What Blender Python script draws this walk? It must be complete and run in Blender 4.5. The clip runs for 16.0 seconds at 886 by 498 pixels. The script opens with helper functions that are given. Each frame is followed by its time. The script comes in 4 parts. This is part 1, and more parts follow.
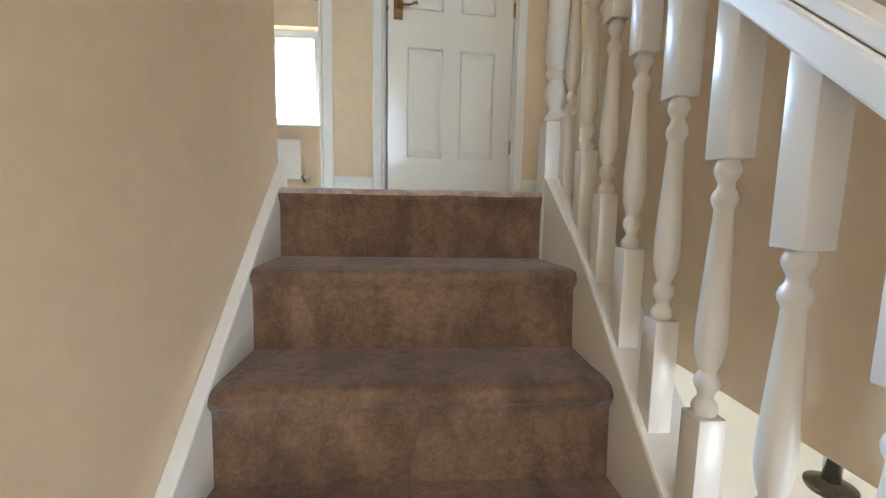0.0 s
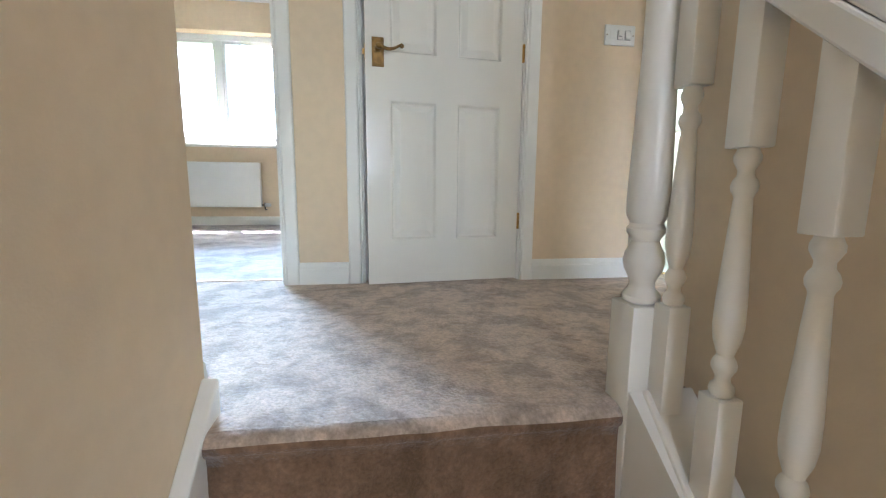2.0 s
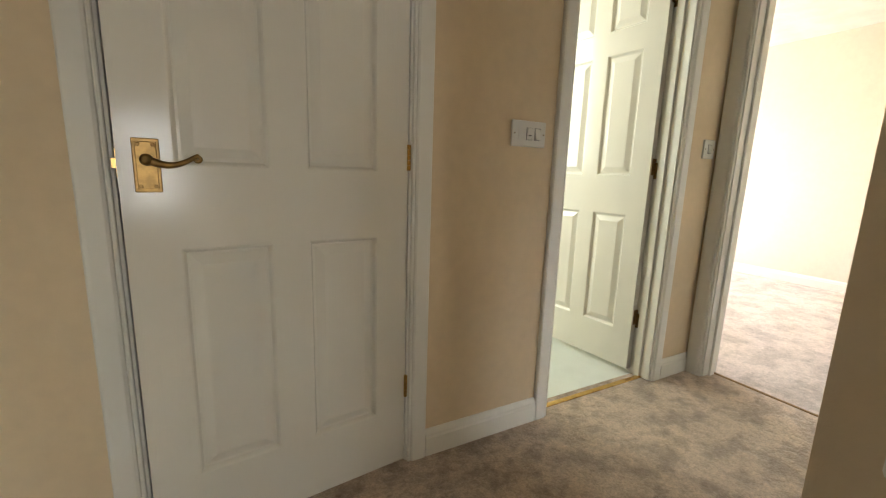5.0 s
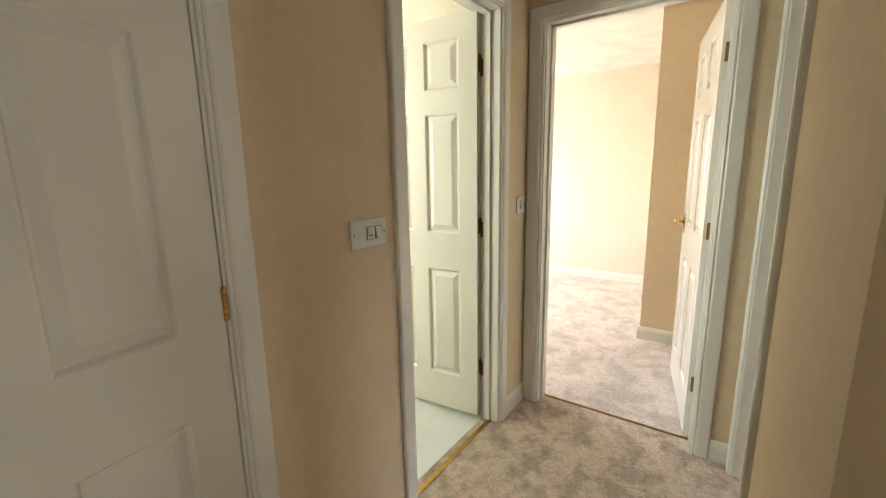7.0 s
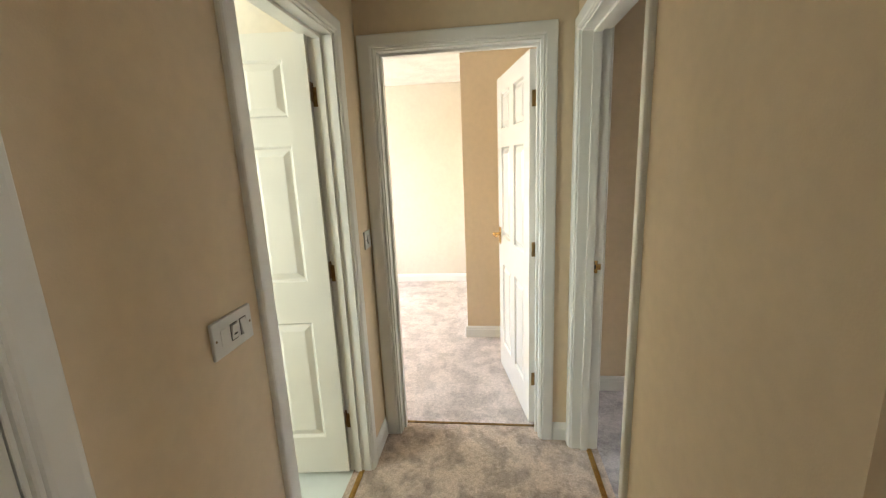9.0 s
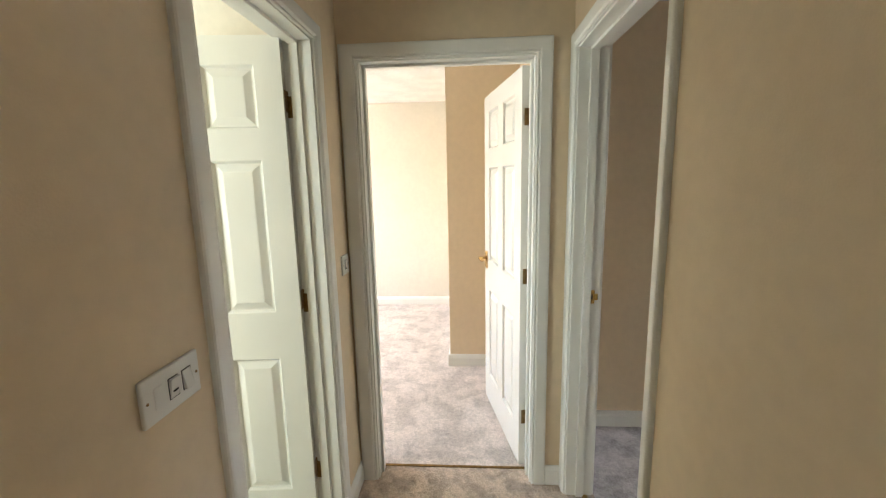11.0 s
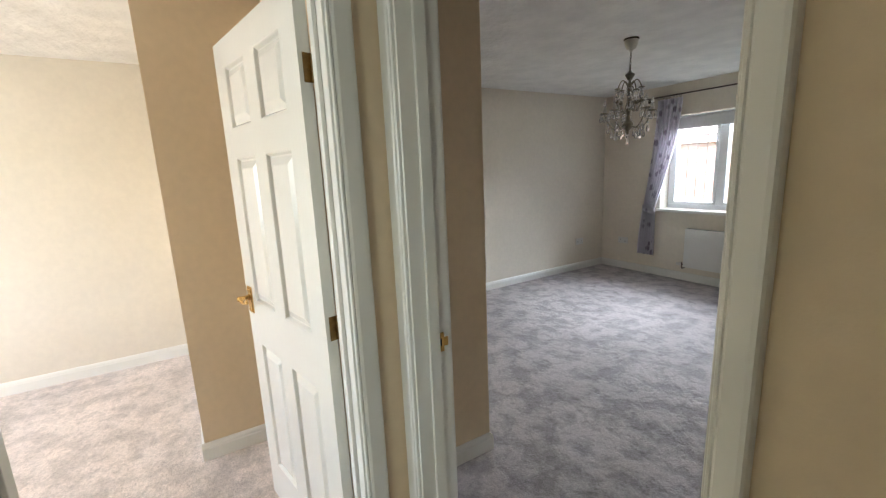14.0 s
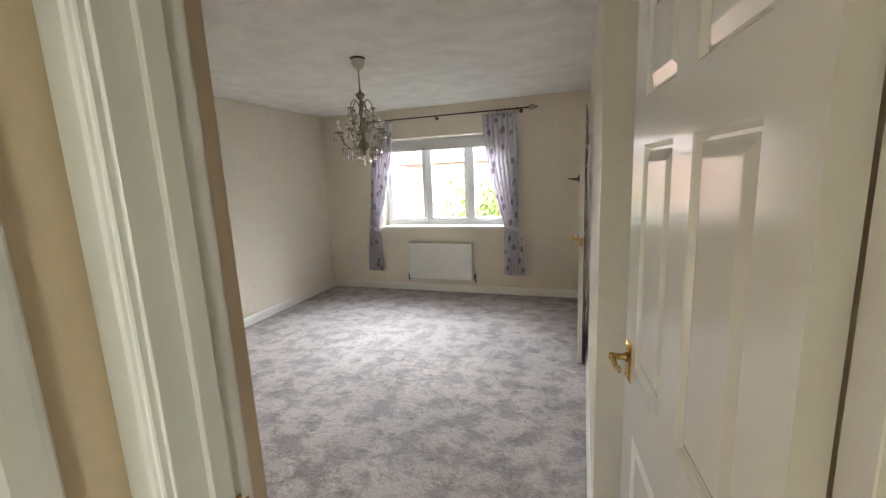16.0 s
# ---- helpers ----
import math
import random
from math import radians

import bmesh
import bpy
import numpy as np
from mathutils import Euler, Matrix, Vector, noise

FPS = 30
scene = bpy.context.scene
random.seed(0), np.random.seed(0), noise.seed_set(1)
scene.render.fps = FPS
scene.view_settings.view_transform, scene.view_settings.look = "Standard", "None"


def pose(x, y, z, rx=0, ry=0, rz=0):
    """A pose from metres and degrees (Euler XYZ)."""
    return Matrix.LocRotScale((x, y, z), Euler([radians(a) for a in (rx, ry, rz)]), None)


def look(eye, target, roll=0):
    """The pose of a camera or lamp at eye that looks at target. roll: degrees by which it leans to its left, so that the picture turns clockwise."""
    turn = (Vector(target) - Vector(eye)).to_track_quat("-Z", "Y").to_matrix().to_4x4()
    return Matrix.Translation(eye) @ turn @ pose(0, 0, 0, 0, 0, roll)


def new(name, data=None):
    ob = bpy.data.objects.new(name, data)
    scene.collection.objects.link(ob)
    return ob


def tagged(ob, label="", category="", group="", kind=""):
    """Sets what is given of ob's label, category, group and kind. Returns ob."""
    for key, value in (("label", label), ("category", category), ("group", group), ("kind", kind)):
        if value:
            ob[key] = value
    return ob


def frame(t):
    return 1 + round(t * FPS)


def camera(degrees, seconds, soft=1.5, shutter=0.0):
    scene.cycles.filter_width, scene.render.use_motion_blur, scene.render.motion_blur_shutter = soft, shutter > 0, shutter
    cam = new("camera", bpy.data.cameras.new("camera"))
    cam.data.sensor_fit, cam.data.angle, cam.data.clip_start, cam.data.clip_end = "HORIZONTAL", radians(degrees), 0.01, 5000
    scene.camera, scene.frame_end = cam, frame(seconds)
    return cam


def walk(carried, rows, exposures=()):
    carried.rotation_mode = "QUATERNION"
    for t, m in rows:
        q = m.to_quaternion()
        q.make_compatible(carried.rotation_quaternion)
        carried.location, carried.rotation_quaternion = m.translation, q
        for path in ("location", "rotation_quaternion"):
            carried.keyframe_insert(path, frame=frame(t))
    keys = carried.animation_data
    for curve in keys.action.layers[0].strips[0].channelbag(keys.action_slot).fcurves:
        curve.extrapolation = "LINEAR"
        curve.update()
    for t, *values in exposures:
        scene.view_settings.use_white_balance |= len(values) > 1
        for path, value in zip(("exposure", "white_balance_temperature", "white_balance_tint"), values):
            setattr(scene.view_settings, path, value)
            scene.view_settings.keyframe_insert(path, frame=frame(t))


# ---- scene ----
cam = camera(94.7, 16.0, soft=1.2)
PATH = [
    (0, (0.011, -1.208, -0.029), (0.151, 0.773, -0.265), 1.1),
    (0.5, (-0.002, -1.092, 0.092), (0.218, 0.884, -0.124), 1.4),
    (1, (0.03, -0.965, 0.164), (0.206, 1.016, -0.044), 0.2),
    (1.5, (0.029, -0.84, 0.28), (0.129, 1.14, 0.017), -0.7),
    (2, (-0.066, -0.688, 0.424), (0.214, 1.277, 0.132), 0.5),
    (2.5, (-0.087, -0.572, 0.526), (0.268, 1.376, 0.202), 0.6),
    (3, (-0.056, -0.426, 0.616), (0.288, 1.524, 0.299), 0.0),
    (3.2, (-0.055, -0.387, 0.667), (0.287, 1.56, 0.33), -0.4),
    (5.3, (0.061, 0.038, 1.046), (1.073, 1.725, 0.687), 0.6),
    (5.5, (0.064, 0.053, 1.097), (1.088, 1.734, 0.74), -1.3),
    (6, (0.056, 0.127, 1.144), (1.315, 1.643, 0.803), -0.1),
    (6.5, (0.071, 0.183, 1.258), (1.575, 1.438, 0.857), -1.7),
    (7, (0.124, 0.249, 1.299), (1.721, 1.393, 0.926), -1.0),
    (7.5, (0.194, 0.354, 1.387), (1.866, 1.384, 1.01), -0.7),
    (8, (0.197, 0.38, 1.459), (1.922, 1.306, 1.053), -0.8),
    (8.5, (0.172, 0.469, 1.484), (2.044, 1.043, 1.074), -2.6),
    (9, (0.164, 0.543, 1.486), (2.105, 0.782, 1.064), -2.5),
    (9.2, (0.164, 0.565, 1.485), (2.11, 0.758, 1.068), -1.8),
    (11.3, (0.372, 0.594, 1.486), (2.341, 0.732, 1.163), -1.3),
    (11.5, (0.405, 0.576, 1.5), (2.371, 0.786, 1.198), -1.7),
    (12, (0.465, 0.562, 1.503), (2.421, 0.829, 1.186), -2.4),
    (12.5, (0.558, 0.576, 1.488), (2.521, 0.697, 1.121), -2.3),
    (13, (0.725, 0.629, 1.478), (2.663, 0.319, 1.096), -2.1),
    (13.5, (0.918, 0.68, 1.492), (2.713, -0.115, 1.106), -2.7),
    (14, (1.085, 0.642, 1.477), (2.765, -0.373, 1.096), -2.5),
    (14.5, (1.242, 0.604, 1.487), (2.787, -0.616, 1.134), -3.2),
    (15, (1.393, 0.594, 1.492), (2.653, -0.919, 1.138), -2.7),
    (15.5, (1.499, 0.575, 1.519), (2.37, -1.188, 1.156), -4.8),
    (16, (1.544, 0.503, 1.502), (2.191, -1.357, 1.151), -2.5),
]
EXPOSURES = [(0.0, 4.95, 5700, 10), (1.0, 5.1, 5550, 10), (2.5, 4.85, 5350, 10), (3.2, 4.6, 5800, 10), (5.3, 4.05, 6900, 10), (6.5, 4.05, 6950, 10), (7.5, 4.05, 6800, 10), (9.2, 4.1, 6450, 10),
             (11.5, 4.05, 6250, 10), (13.0, 3.9, 6200, 10), (14.0, 3.65, 6150, 10), (15.0, 3.45, 6750, 10), (16.0, 4.0, 6700, 10)]
walk(cam, [(t, look(e, g, r)) for t, e, g, r in PATH], EXPOSURES)
# ---- light ----
world = bpy.data.worlds.new("world")
scene.world = world
world.use_nodes = True
wn = world.node_tree.nodes
sky = wn.new("ShaderNodeTexSky")
sky.sky_type, sky.sun_disc = "NISHITA", False
SUN_DIR = Vector((-0.35, 0.95, 1.25)).normalized()      # towards the sun
sky.sun_elevation = math.asin(SUN_DIR.z)
sky.sun_rotation = math.atan2(SUN_DIR.x, SUN_DIR.y)
world.node_tree.links.new(sky.outputs[0], wn["Background"].inputs[0])
wn["Background"].inputs[1].default_value = 0.115
sun = new("sun", bpy.data.lights.new("sun", "SUN"))
sun.data.energy, sun.data.angle, sun.data.color = 2.0, radians(0.5), (1.0, 0.95, 0.88)
sun.matrix_world = look((0, 0, 30), Vector((0, 0, 30)) - SUN_DIR)


def fill_lamp(name, eye, target, w, h, power, color=(1.0, 0.98, 0.95), spread=180):
    """An added area lamp in place of daylight."""
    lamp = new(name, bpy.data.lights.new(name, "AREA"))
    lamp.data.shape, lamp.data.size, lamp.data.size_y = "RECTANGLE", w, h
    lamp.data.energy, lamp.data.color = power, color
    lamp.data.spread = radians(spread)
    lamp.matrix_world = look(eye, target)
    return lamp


# two added lamps, each in a wall opening that stays out of view
fill_lamp("fill_bedroom_a", (3.75, 4.24, 1.45), (3.75, 0, 1.3), 1.5, 1.1, 4.2, (0.92, 0.96, 1.0))
fill_lamp("fill_bathroom", (0.80, 2.62, 1.55), (2.15, 2.2, 1.2), 0.8, 1.0, 1.9, (0.90, 1.0, 0.95))
# added lamp under the bedroom floor; the hall has no window
fill_lamp("fill_hall", (2.6, -3.3, -1.3), (0.8, 0.5, -1.3), 1.0, 1.6, 2.4, (0.95, 0.98, 1.0))
# added under the window head, its beam narrowed towards the landing
fill_lamp("fill_bedroom_c", (-1.86, 4.26, 1.98), (-0.55, 0.7, 0.30), 1.25, 0.14, 1.7, (0.60, 0.80, 1.0), 46)
# added behind the camera to brighten the landing; the end wall is solid
fill_lamp("fill_stairwell", (0.45, -3.35, 1.0), (0.45, 0.5, 0.7), 0.8, 1.0, 1.55, (0.88, 0.94, 1.0))
# added outside, above the line of sight, to boost the sky's light
fill_lamp("fill_front", (3.3, -6.9, 2.95), (3.3, -2.4, 1.0), 4.0, 1.8, 76, (0.86, 0.93, 1.0))

# ---- materials ----


def material(name, color, rough=0.6, metal=0.0, spec=0.5, var=0.0, scale=6.0, bump=0.0, bump_scale=150.0, var2=0.0, scale2=60.0, coat=0.0, detail=3.0):
    m = bpy.data.materials.new(name)
    m.use_nodes = True
    n, l = m.node_tree.nodes, m.node_tree.links
    b = n["Principled BSDF"]
    b.inputs["Roughness"].default_value, b.inputs["Metallic"].default_value = rough, metal
    b.inputs["Specular IOR Level"].default_value, b.inputs["Coat Weight"].default_value = spec, coat
    b.inputs["Coat Roughness"].default_value = 0.06
    b.inputs["Base Color"].default_value = (*color, 1)
    co = n.new("ShaderNodeTexCoord")
    out = None
    for amount, sc in ((var, scale), (var2, scale2)):
        if amount:
            t = n.new("ShaderNodeTexNoise")
            t.inputs["Scale"].default_value, t.inputs["Detail"].default_value = sc, detail
            l.new(co.outputs["Object"], t.inputs["Vector"])
            r = n.new("ShaderNodeMapRange")
            r.inputs["From Min"].default_value, r.inputs["From Max"].default_value = 0.35, 0.65
            r.inputs["To Min"].default_value, r.inputs["To Max"].default_value = 1 - amount, 1 + amount
            l.new(t.outputs["Fac"], r.inputs["Value"])
            mix = n.new("ShaderNodeVectorMath")
            mix.operation = "MULTIPLY"
            if out is None:
                mix.inputs[0].default_value = color
            else:
                l.new(out, mix.inputs[0])
            l.new(r.outputs[0], mix.inputs[1])
            out = mix.outputs[0]
    if out is not None:
        l.new(out, b.inputs["Base Color"])
    if bump:
        t = n.new("ShaderNodeTexNoise")
        t.inputs["Scale"].default_value, t.inputs["Detail"].default_value = bump_scale, 4.0
        l.new(co.outputs["Object"], t.inputs["Vector"])
        bp = n.new("ShaderNodeBump")
        bp.inputs["Strength"].default_value, bp.inputs["Distance"].default_value = bump, 0.01
        l.new(t.outputs["Fac"], bp.inputs["Height"])
        l.new(bp.outputs[0], b.inputs["Normal"])
    return m


def carpet_material(name, color, contrast=1.0, brushed=False, size=1.0):
    """Cut pile: soft pale and dark patches where the pile lies over, fine tufts."""
    m = material(name, color, rough=1.0, spec=0.1)
    n, l = m.node_tree.nodes, m.node_tree.links
    b = n["Principled BSDF"]
    b.inputs["Sheen Weight"].default_value, b.inputs["Sheen Roughness"].default_value = 0.25, 0.5
    co = n.new("ShaderNodeNewGeometry")
    place = co.outputs["Position"]

    def noise_of(sc, det, dist=0.0, rough=0.6, place=place):
        t = n.new("ShaderNodeTexNoise")
        t.inputs["Scale"].default_value, t.inputs["Detail"].default_value = sc, det
        t.inputs["Distortion"].default_value, t.inputs["Roughness"].default_value = dist, rough
        l.new(place, t.inputs["Vector"])
        return t.outputs["Fac"]

    def ranged(v, a, c, lo, hi):
        r = n.new("ShaderNodeMapRange")
        for k, x in (("From Min", a), ("From Max", c), ("To Min", lo), ("To Max", hi)):
            r.inputs[k].default_value = x
        l.new(v, r.inputs["Value"])
        return r.outputs[0]

    def product(v, w):
        x = n.new("ShaderNodeMath")
        x.operation = "MULTIPLY"
        l.new(v, x.inputs[0])
        l.new(w, x.inputs[1])
        return x.outputs[0]
    stroke = place
    if brushed:         # strokes down the risers
        mp = n.new("ShaderNodeMapping")
        mp.inputs["Scale"].default_value = (1.0, 0.55, 0.5)
        l.new(place, mp.inputs["Vector"])
        stroke = mp.outputs[0]
    # trodden marks: crisp-edged dark dabs in two sizes over a pale pile
    dabs = ranged(noise_of(6.2 * size, 4.0, 0.15, 0.55, stroke), 0.45, 0.60, 1 + 0.10 * contrast, 1 - 0.28 * contrast)
    dents = ranged(noise_of(17.0 * size, 3.0, 0.2, 0.5, stroke), 0.50, 0.66, 1.03, 1 - 0.16 * contrast)
    patches = product(dabs, dents)
    broad = ranged(noise_of(1.6, 2.0), 0.4, 0.62, 0.94, 1.07)
    tufts_raw = noise_of(130.0, 3.0)
    tufts = ranged(tufts_raw, 0.32, 0.68, 0.82, 1.14)
    clumps = ranged(noise_of(48.0, 3.0, 0.4), 0.36, 0.66, 1.08, 0.86)
    f = product(product(patches, broad), product(clumps, tufts))
    mix = n.new("ShaderNodeVectorMath")
    mix.operation = "SCALE"
    mix.inputs[0].default_value = color
    l.new(f, mix.inputs["Scale"])
    l.new(mix.outputs[0], b.inputs["Base Color"])
    bp = n.new("ShaderNodeBump")
    bp.inputs["Strength"].default_value, bp.inputs["Distance"].default_value = 0.6, 0.006
    l.new(tufts_raw, bp.inputs["Height"])
    bp2 = n.new("ShaderNodeBump")
    bp2.inputs["Strength"].default_value, bp2.inputs["Distance"].default_value = 0.35, 0.03
    l.new(patches, bp2.inputs["Height"])
    l.new(bp.outputs[0], bp2.inputs["Normal"])
    l.new(bp2.outputs[0], b.inputs["Normal"])
    return m


WALL = material("magnolia_emulsion", (0.757, 0.608, 0.42), 0.75, spec=0.25, var=0.03, scale=1.5, var2=0.02, scale2=25, bump=0.06, bump_scale=220)
# magnolia once more, the bedrooms' cooler light mixed into the paint colour
WALL_LIT = material("lit_magnolia_emulsion", (0.77, 0.70, 0.585), 0.75, spec=0.25, var=0.03, scale=1.5, var2=0.02, scale2=25, bump=0.06, bump_scale=220)
WALL_HALL = material("cream_emulsion", (0.78, 0.70, 0.55), 0.75, spec=0.25, var=0.03, scale=1.5, bump=0.06, bump_scale=220)
CEIL = material("stippled_ceiling_paint", (0.80, 0.78, 0.74), 0.9, spec=0.2, var=0.06, scale=5.0, bump=1.0, bump_scale=20)
GLOSS = material("white_gloss_paint", (0.80, 0.775, 0.705), 0.14, spec=0.5, var=0.02, scale=3, bump=0.015, bump_scale=30)
def grain(m, strength):
    """Moulded wood grain under the gloss, running up the leaf."""
    n, l = m.node_tree.nodes, m.node_tree.links
    co, mp, t, bp = n.new("ShaderNodeTexCoord"), n.new("ShaderNodeMapping"), n.new("ShaderNodeTexNoise"), n.new("ShaderNodeBump")
    mp.inputs["Scale"].default_value = (120, 120, 4)
    t.inputs["Scale"].default_value, t.inputs["Detail"].default_value, t.inputs["Distortion"].default_value = 1.0, 3.0, 0.6
    bp.inputs["Strength"].default_value, bp.inputs["Distance"].default_value = strength, 0.002
    l.new(co.outputs["Object"], mp.inputs["Vector"])
    l.new(mp.outputs[0], t.inputs["Vector"])
    l.new(t.outputs["Fac"], bp.inputs["Height"])
    l.new(bp.outputs[0], n["Principled BSDF"].inputs["Normal"])


grain(GLOSS, 0.13)
TRIM = material("white_satin_trim_paint", (0.82, 0.80, 0.74), 0.28, spec=0.5, var=0.03, scale=4, bump=0.008, bump_scale=40)
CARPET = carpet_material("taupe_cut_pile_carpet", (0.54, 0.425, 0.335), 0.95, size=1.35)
# the landing's carpet again, cool window light tinted into its colour
CARPET_BED = carpet_material("cool_lit_cut_pile_carpet", (0.46, 0.412, 0.405), 1.0)
# lit copy of the bedroom carpet: bright room light raises colour, flattens patches
CARPET_LIT = carpet_material("lit_pinkish_cut_pile_carpet", (0.68, 0.59, 0.535), 0.62)
# same carpet, darkened and browned: the stair's shade is in its colour
CARPET_SHADED = carpet_material("shaded_brown_cut_pile_carpet", (0.215, 0.130, 0.078), 0.95, True)
VINYL = material("pale_vinyl", (0.72, 0.76, 0.72), 0.35, var=0.03, scale=8)
BRASS = material("polished_brass", (0.60, 0.38, 0.13), 0.26, 1.0, var=0.12, scale=40)
BRASS_OLD = material("aged_brass", (0.25, 0.155, 0.058), 0.32, 1.0, var=0.2, scale=60)
PLASTIC = material("white_switch_plastic", (0.74, 0.72, 0.67), 0.3, var=0.01)
UPVC = material("white_upvc", (0.82, 0.83, 0.84), 0.3, var=0.01)
RAD = material("radiator_enamel", (0.80, 0.79, 0.75), 0.3, var=0.02, scale=3)
# laid over holes and slots in place of their shade; dark screws too
DARK = material("dark_gap", (0.02, 0.018, 0.015), 0.8)
IRON = material("black_bronze_metal", (0.09, 0.068, 0.05), 0.4, 0.8, var=0.2, scale=50)
CHROME = material("chrome", (0.75, 0.76, 0.78), 0.12, 1.0, var=0.02)
ENAMEL = material("antique_cream_enamel", (0.20, 0.165, 0.11), 0.34, 0.2, var=0.3, scale=45)
ENAMEL_PALE = material("pale_cream_enamel", (0.62, 0.58, 0.50), 0.35, var=0.08, scale=30)
LEAD = material("lead_came", (0.26, 0.23, 0.20), 0.55, 0.2, var=0.1, scale=50)
BLIND = material("white_blind_fabric", (0.75, 0.75, 0.75), 0.85, var=0.02, scale=30)


def glass_material(name, rough=0.0):
    m = bpy.data.materials.new(name)
    m.use_nodes = True
    b = m.node_tree.nodes["Principled BSDF"]
    b.inputs["Transmission Weight"].default_value, b.inputs["Roughness"].default_value = 1.0, rough
    b.inputs["IOR"].default_value = 1.45
    return m


GLASS = glass_material("window_glass")
CRYSTAL = glass_material("crystal_glass", 0.015)
CRYSTAL.node_tree.nodes["Principled BSDF"].inputs["Transmission Weight"].default_value = 0.82
CRYSTAL.node_tree.nodes["Principled BSDF"].inputs["Base Color"].default_value = (0.97, 0.96, 0.93, 1)


def curtain_material():
    m = material("pale_print_cotton", (0.72, 0.70, 0.73), 0.9, spec=0.1)
    n, l = m.node_tree.nodes, m.node_tree.links
    b = n["Principled BSDF"]
    co = n.new("ShaderNodeTexCoord")
    sep = n.new("ShaderNodeMapping")
    sep.inputs["Scale"].default_value = (14.0, 3.0, 7.5)
    l.new(co.outputs["Object"], sep.inputs["Vector"])
    v = n.new("ShaderNodeTexVoronoi")
    v.inputs["Scale"].default_value = 1.0
    l.new(sep.outputs[0], v.inputs["Vector"])
    r = n.new("ShaderNodeMapRange")
    for k, x in (("From Min", 0.22), ("From Max", 0.36), ("To Min", 0.80), ("To Max", 0.0)):
        r.inputs[k].default_value = x
    l.new(v.outputs["Distance"], r.inputs["Value"])
    mx = n.new("ShaderNodeMix")
    mx.data_type = "RGBA"
    mx.inputs["A"].default_value, mx.inputs["B"].default_value = (0.82, 0.79, 0.83, 1), (0.30, 0.25, 0.32, 1)
    l.new(r.outputs[0], mx.inputs["Factor"])
    l.new(mx.outputs["Result"], b.inputs["Base Color"])
    t = n.new("ShaderNodeBsdfTranslucent")
    l.new(mx.outputs["Result"], t.inputs["Color"])
    ms = n.new("ShaderNodeMixShader")
    ms.inputs[0].default_value = 0.36
    l.new(b.outputs[0], ms.inputs[1])
    l.new(t.outputs[0], ms.inputs[2])
    l.new(ms.outputs[0], n["Material Output"].inputs["Surface"])
    return m


CURTAIN = curtain_material()

# ---- building helpers ----


def mesh_of(bm, mat, name, smooth=False):
    me = bpy.data.meshes.new(name)
    bm.to_mesh(me)
    bm.free()
    me.materials.append(mat)
    if smooth:
        for p in me.polygons:
            p.use_smooth = True
        if smooth == "edges":
            me.set_sharp_from_angle(angle=radians(32))
    return me


def part(name, bm, mat, parent=None, label="", smooth=False):
    ob = new(name, mesh_of(bm, mat, name, smooth))
    ob.parent = parent
    return tagged(ob, label)


def thing(name, label, category, group="", at=(0, 0, 0), rz=0):
    ob = new(name)
    ob.empty_display_size = 0.1
    ob.matrix_world = pose(*at, 0, 0, rz)
    return tagged(ob, label, category, group)


def setting(name, bm, mat, label, category=""):
    return tagged(part(name, bm, mat), label, category or name.split("_")[0], kind="structure")


def add_box(bm, x0, x1, y0, y1, z0, z1, bevel=0.0, seg=2):
    r = bmesh.ops.create_cube(bm, size=1, matrix=Matrix.Translation(((x0 + x1) / 2, (y0 + y1) / 2, (z0 + z1) / 2)) @ Matrix.Diagonal((abs(x1 - x0), abs(y1 - y0), abs(z1 - z0), 1)))
    if bevel:
        es = list({e for v in r["verts"] for e in v.link_edges})
        bmesh.ops.bevel(bm, geom=es, offset=bevel, segments=seg, affect="EDGES", profile=0.5)
    return bm


def boxes(*rows, bevel=0.0, seg=2):
    bm = bmesh.new()
    for r in rows:
        add_box(bm, *r, bevel=bevel, seg=seg)
    return bm


def lathe(profile, n=16, m=None):
    """A turned body round z from rows of (radius, z)."""
    bm = bmesh.new()
    rings = []
    for r, z in profile:
        rings.append([bm.verts.new((r * math.cos(2 * math.pi * i / n), r * math.sin(2 * math.pi * i / n), z)) for i in range(n)])
    for a, b in zip(rings, rings[1:]):
        for i in range(n):
            bm.faces.new((a[i], a[(i + 1) % n], b[(i + 1) % n], b[i]))
    bm.faces.new(rings[0][::-1])
    bm.faces.new(rings[-1])
    if m is not None:
        bm.transform(m)
    return bm


def tube(points, r, n=8):
    """A round bar along points; r may be one radius or one for each point."""
    bm = bmesh.new()
    pts = [Vector(p) for p in points]
    rs = r if isinstance(r, (list, tuple)) else [r] * len(pts)
    rings, up = [], None
    for i, p in enumerate(pts):
        d = (pts[min(i + 1, len(pts) - 1)] - pts[max(i - 1, 0)]).normalized()
        if up is None:
            up = d.orthogonal().normalized()
        up = (up - d * up.dot(d)).normalized()
        s2 = d.cross(up)
        rings.append([bm.verts.new(p + rs[i] * (math.cos(2 * math.pi * k / n) * up + math.sin(2 * math.pi * k / n) * s2)) for k in range(n)])
    for a, b in zip(rings, rings[1:]):
        for k in range(n):
            bm.faces.new((a[k], a[(k + 1) % n], b[(k + 1) % n], b[k]))
    bm.faces.new(rings[0][::-1])
    bm.faces.new(rings[-1])
    return bm


def join(bm, other, m=None):
    if m is not None:
        other.transform(m)
    me = bpy.data.meshes.new("tmp")
    other.to_mesh(me)
    other.free()
    bm.from_mesh(me)
    bpy.data.meshes.remove(me)
    return bm


# ---- plan ----
H = 2.36            # ceiling
YN, YN2 = 1.155, 1.275      # landing's long wall with four doors
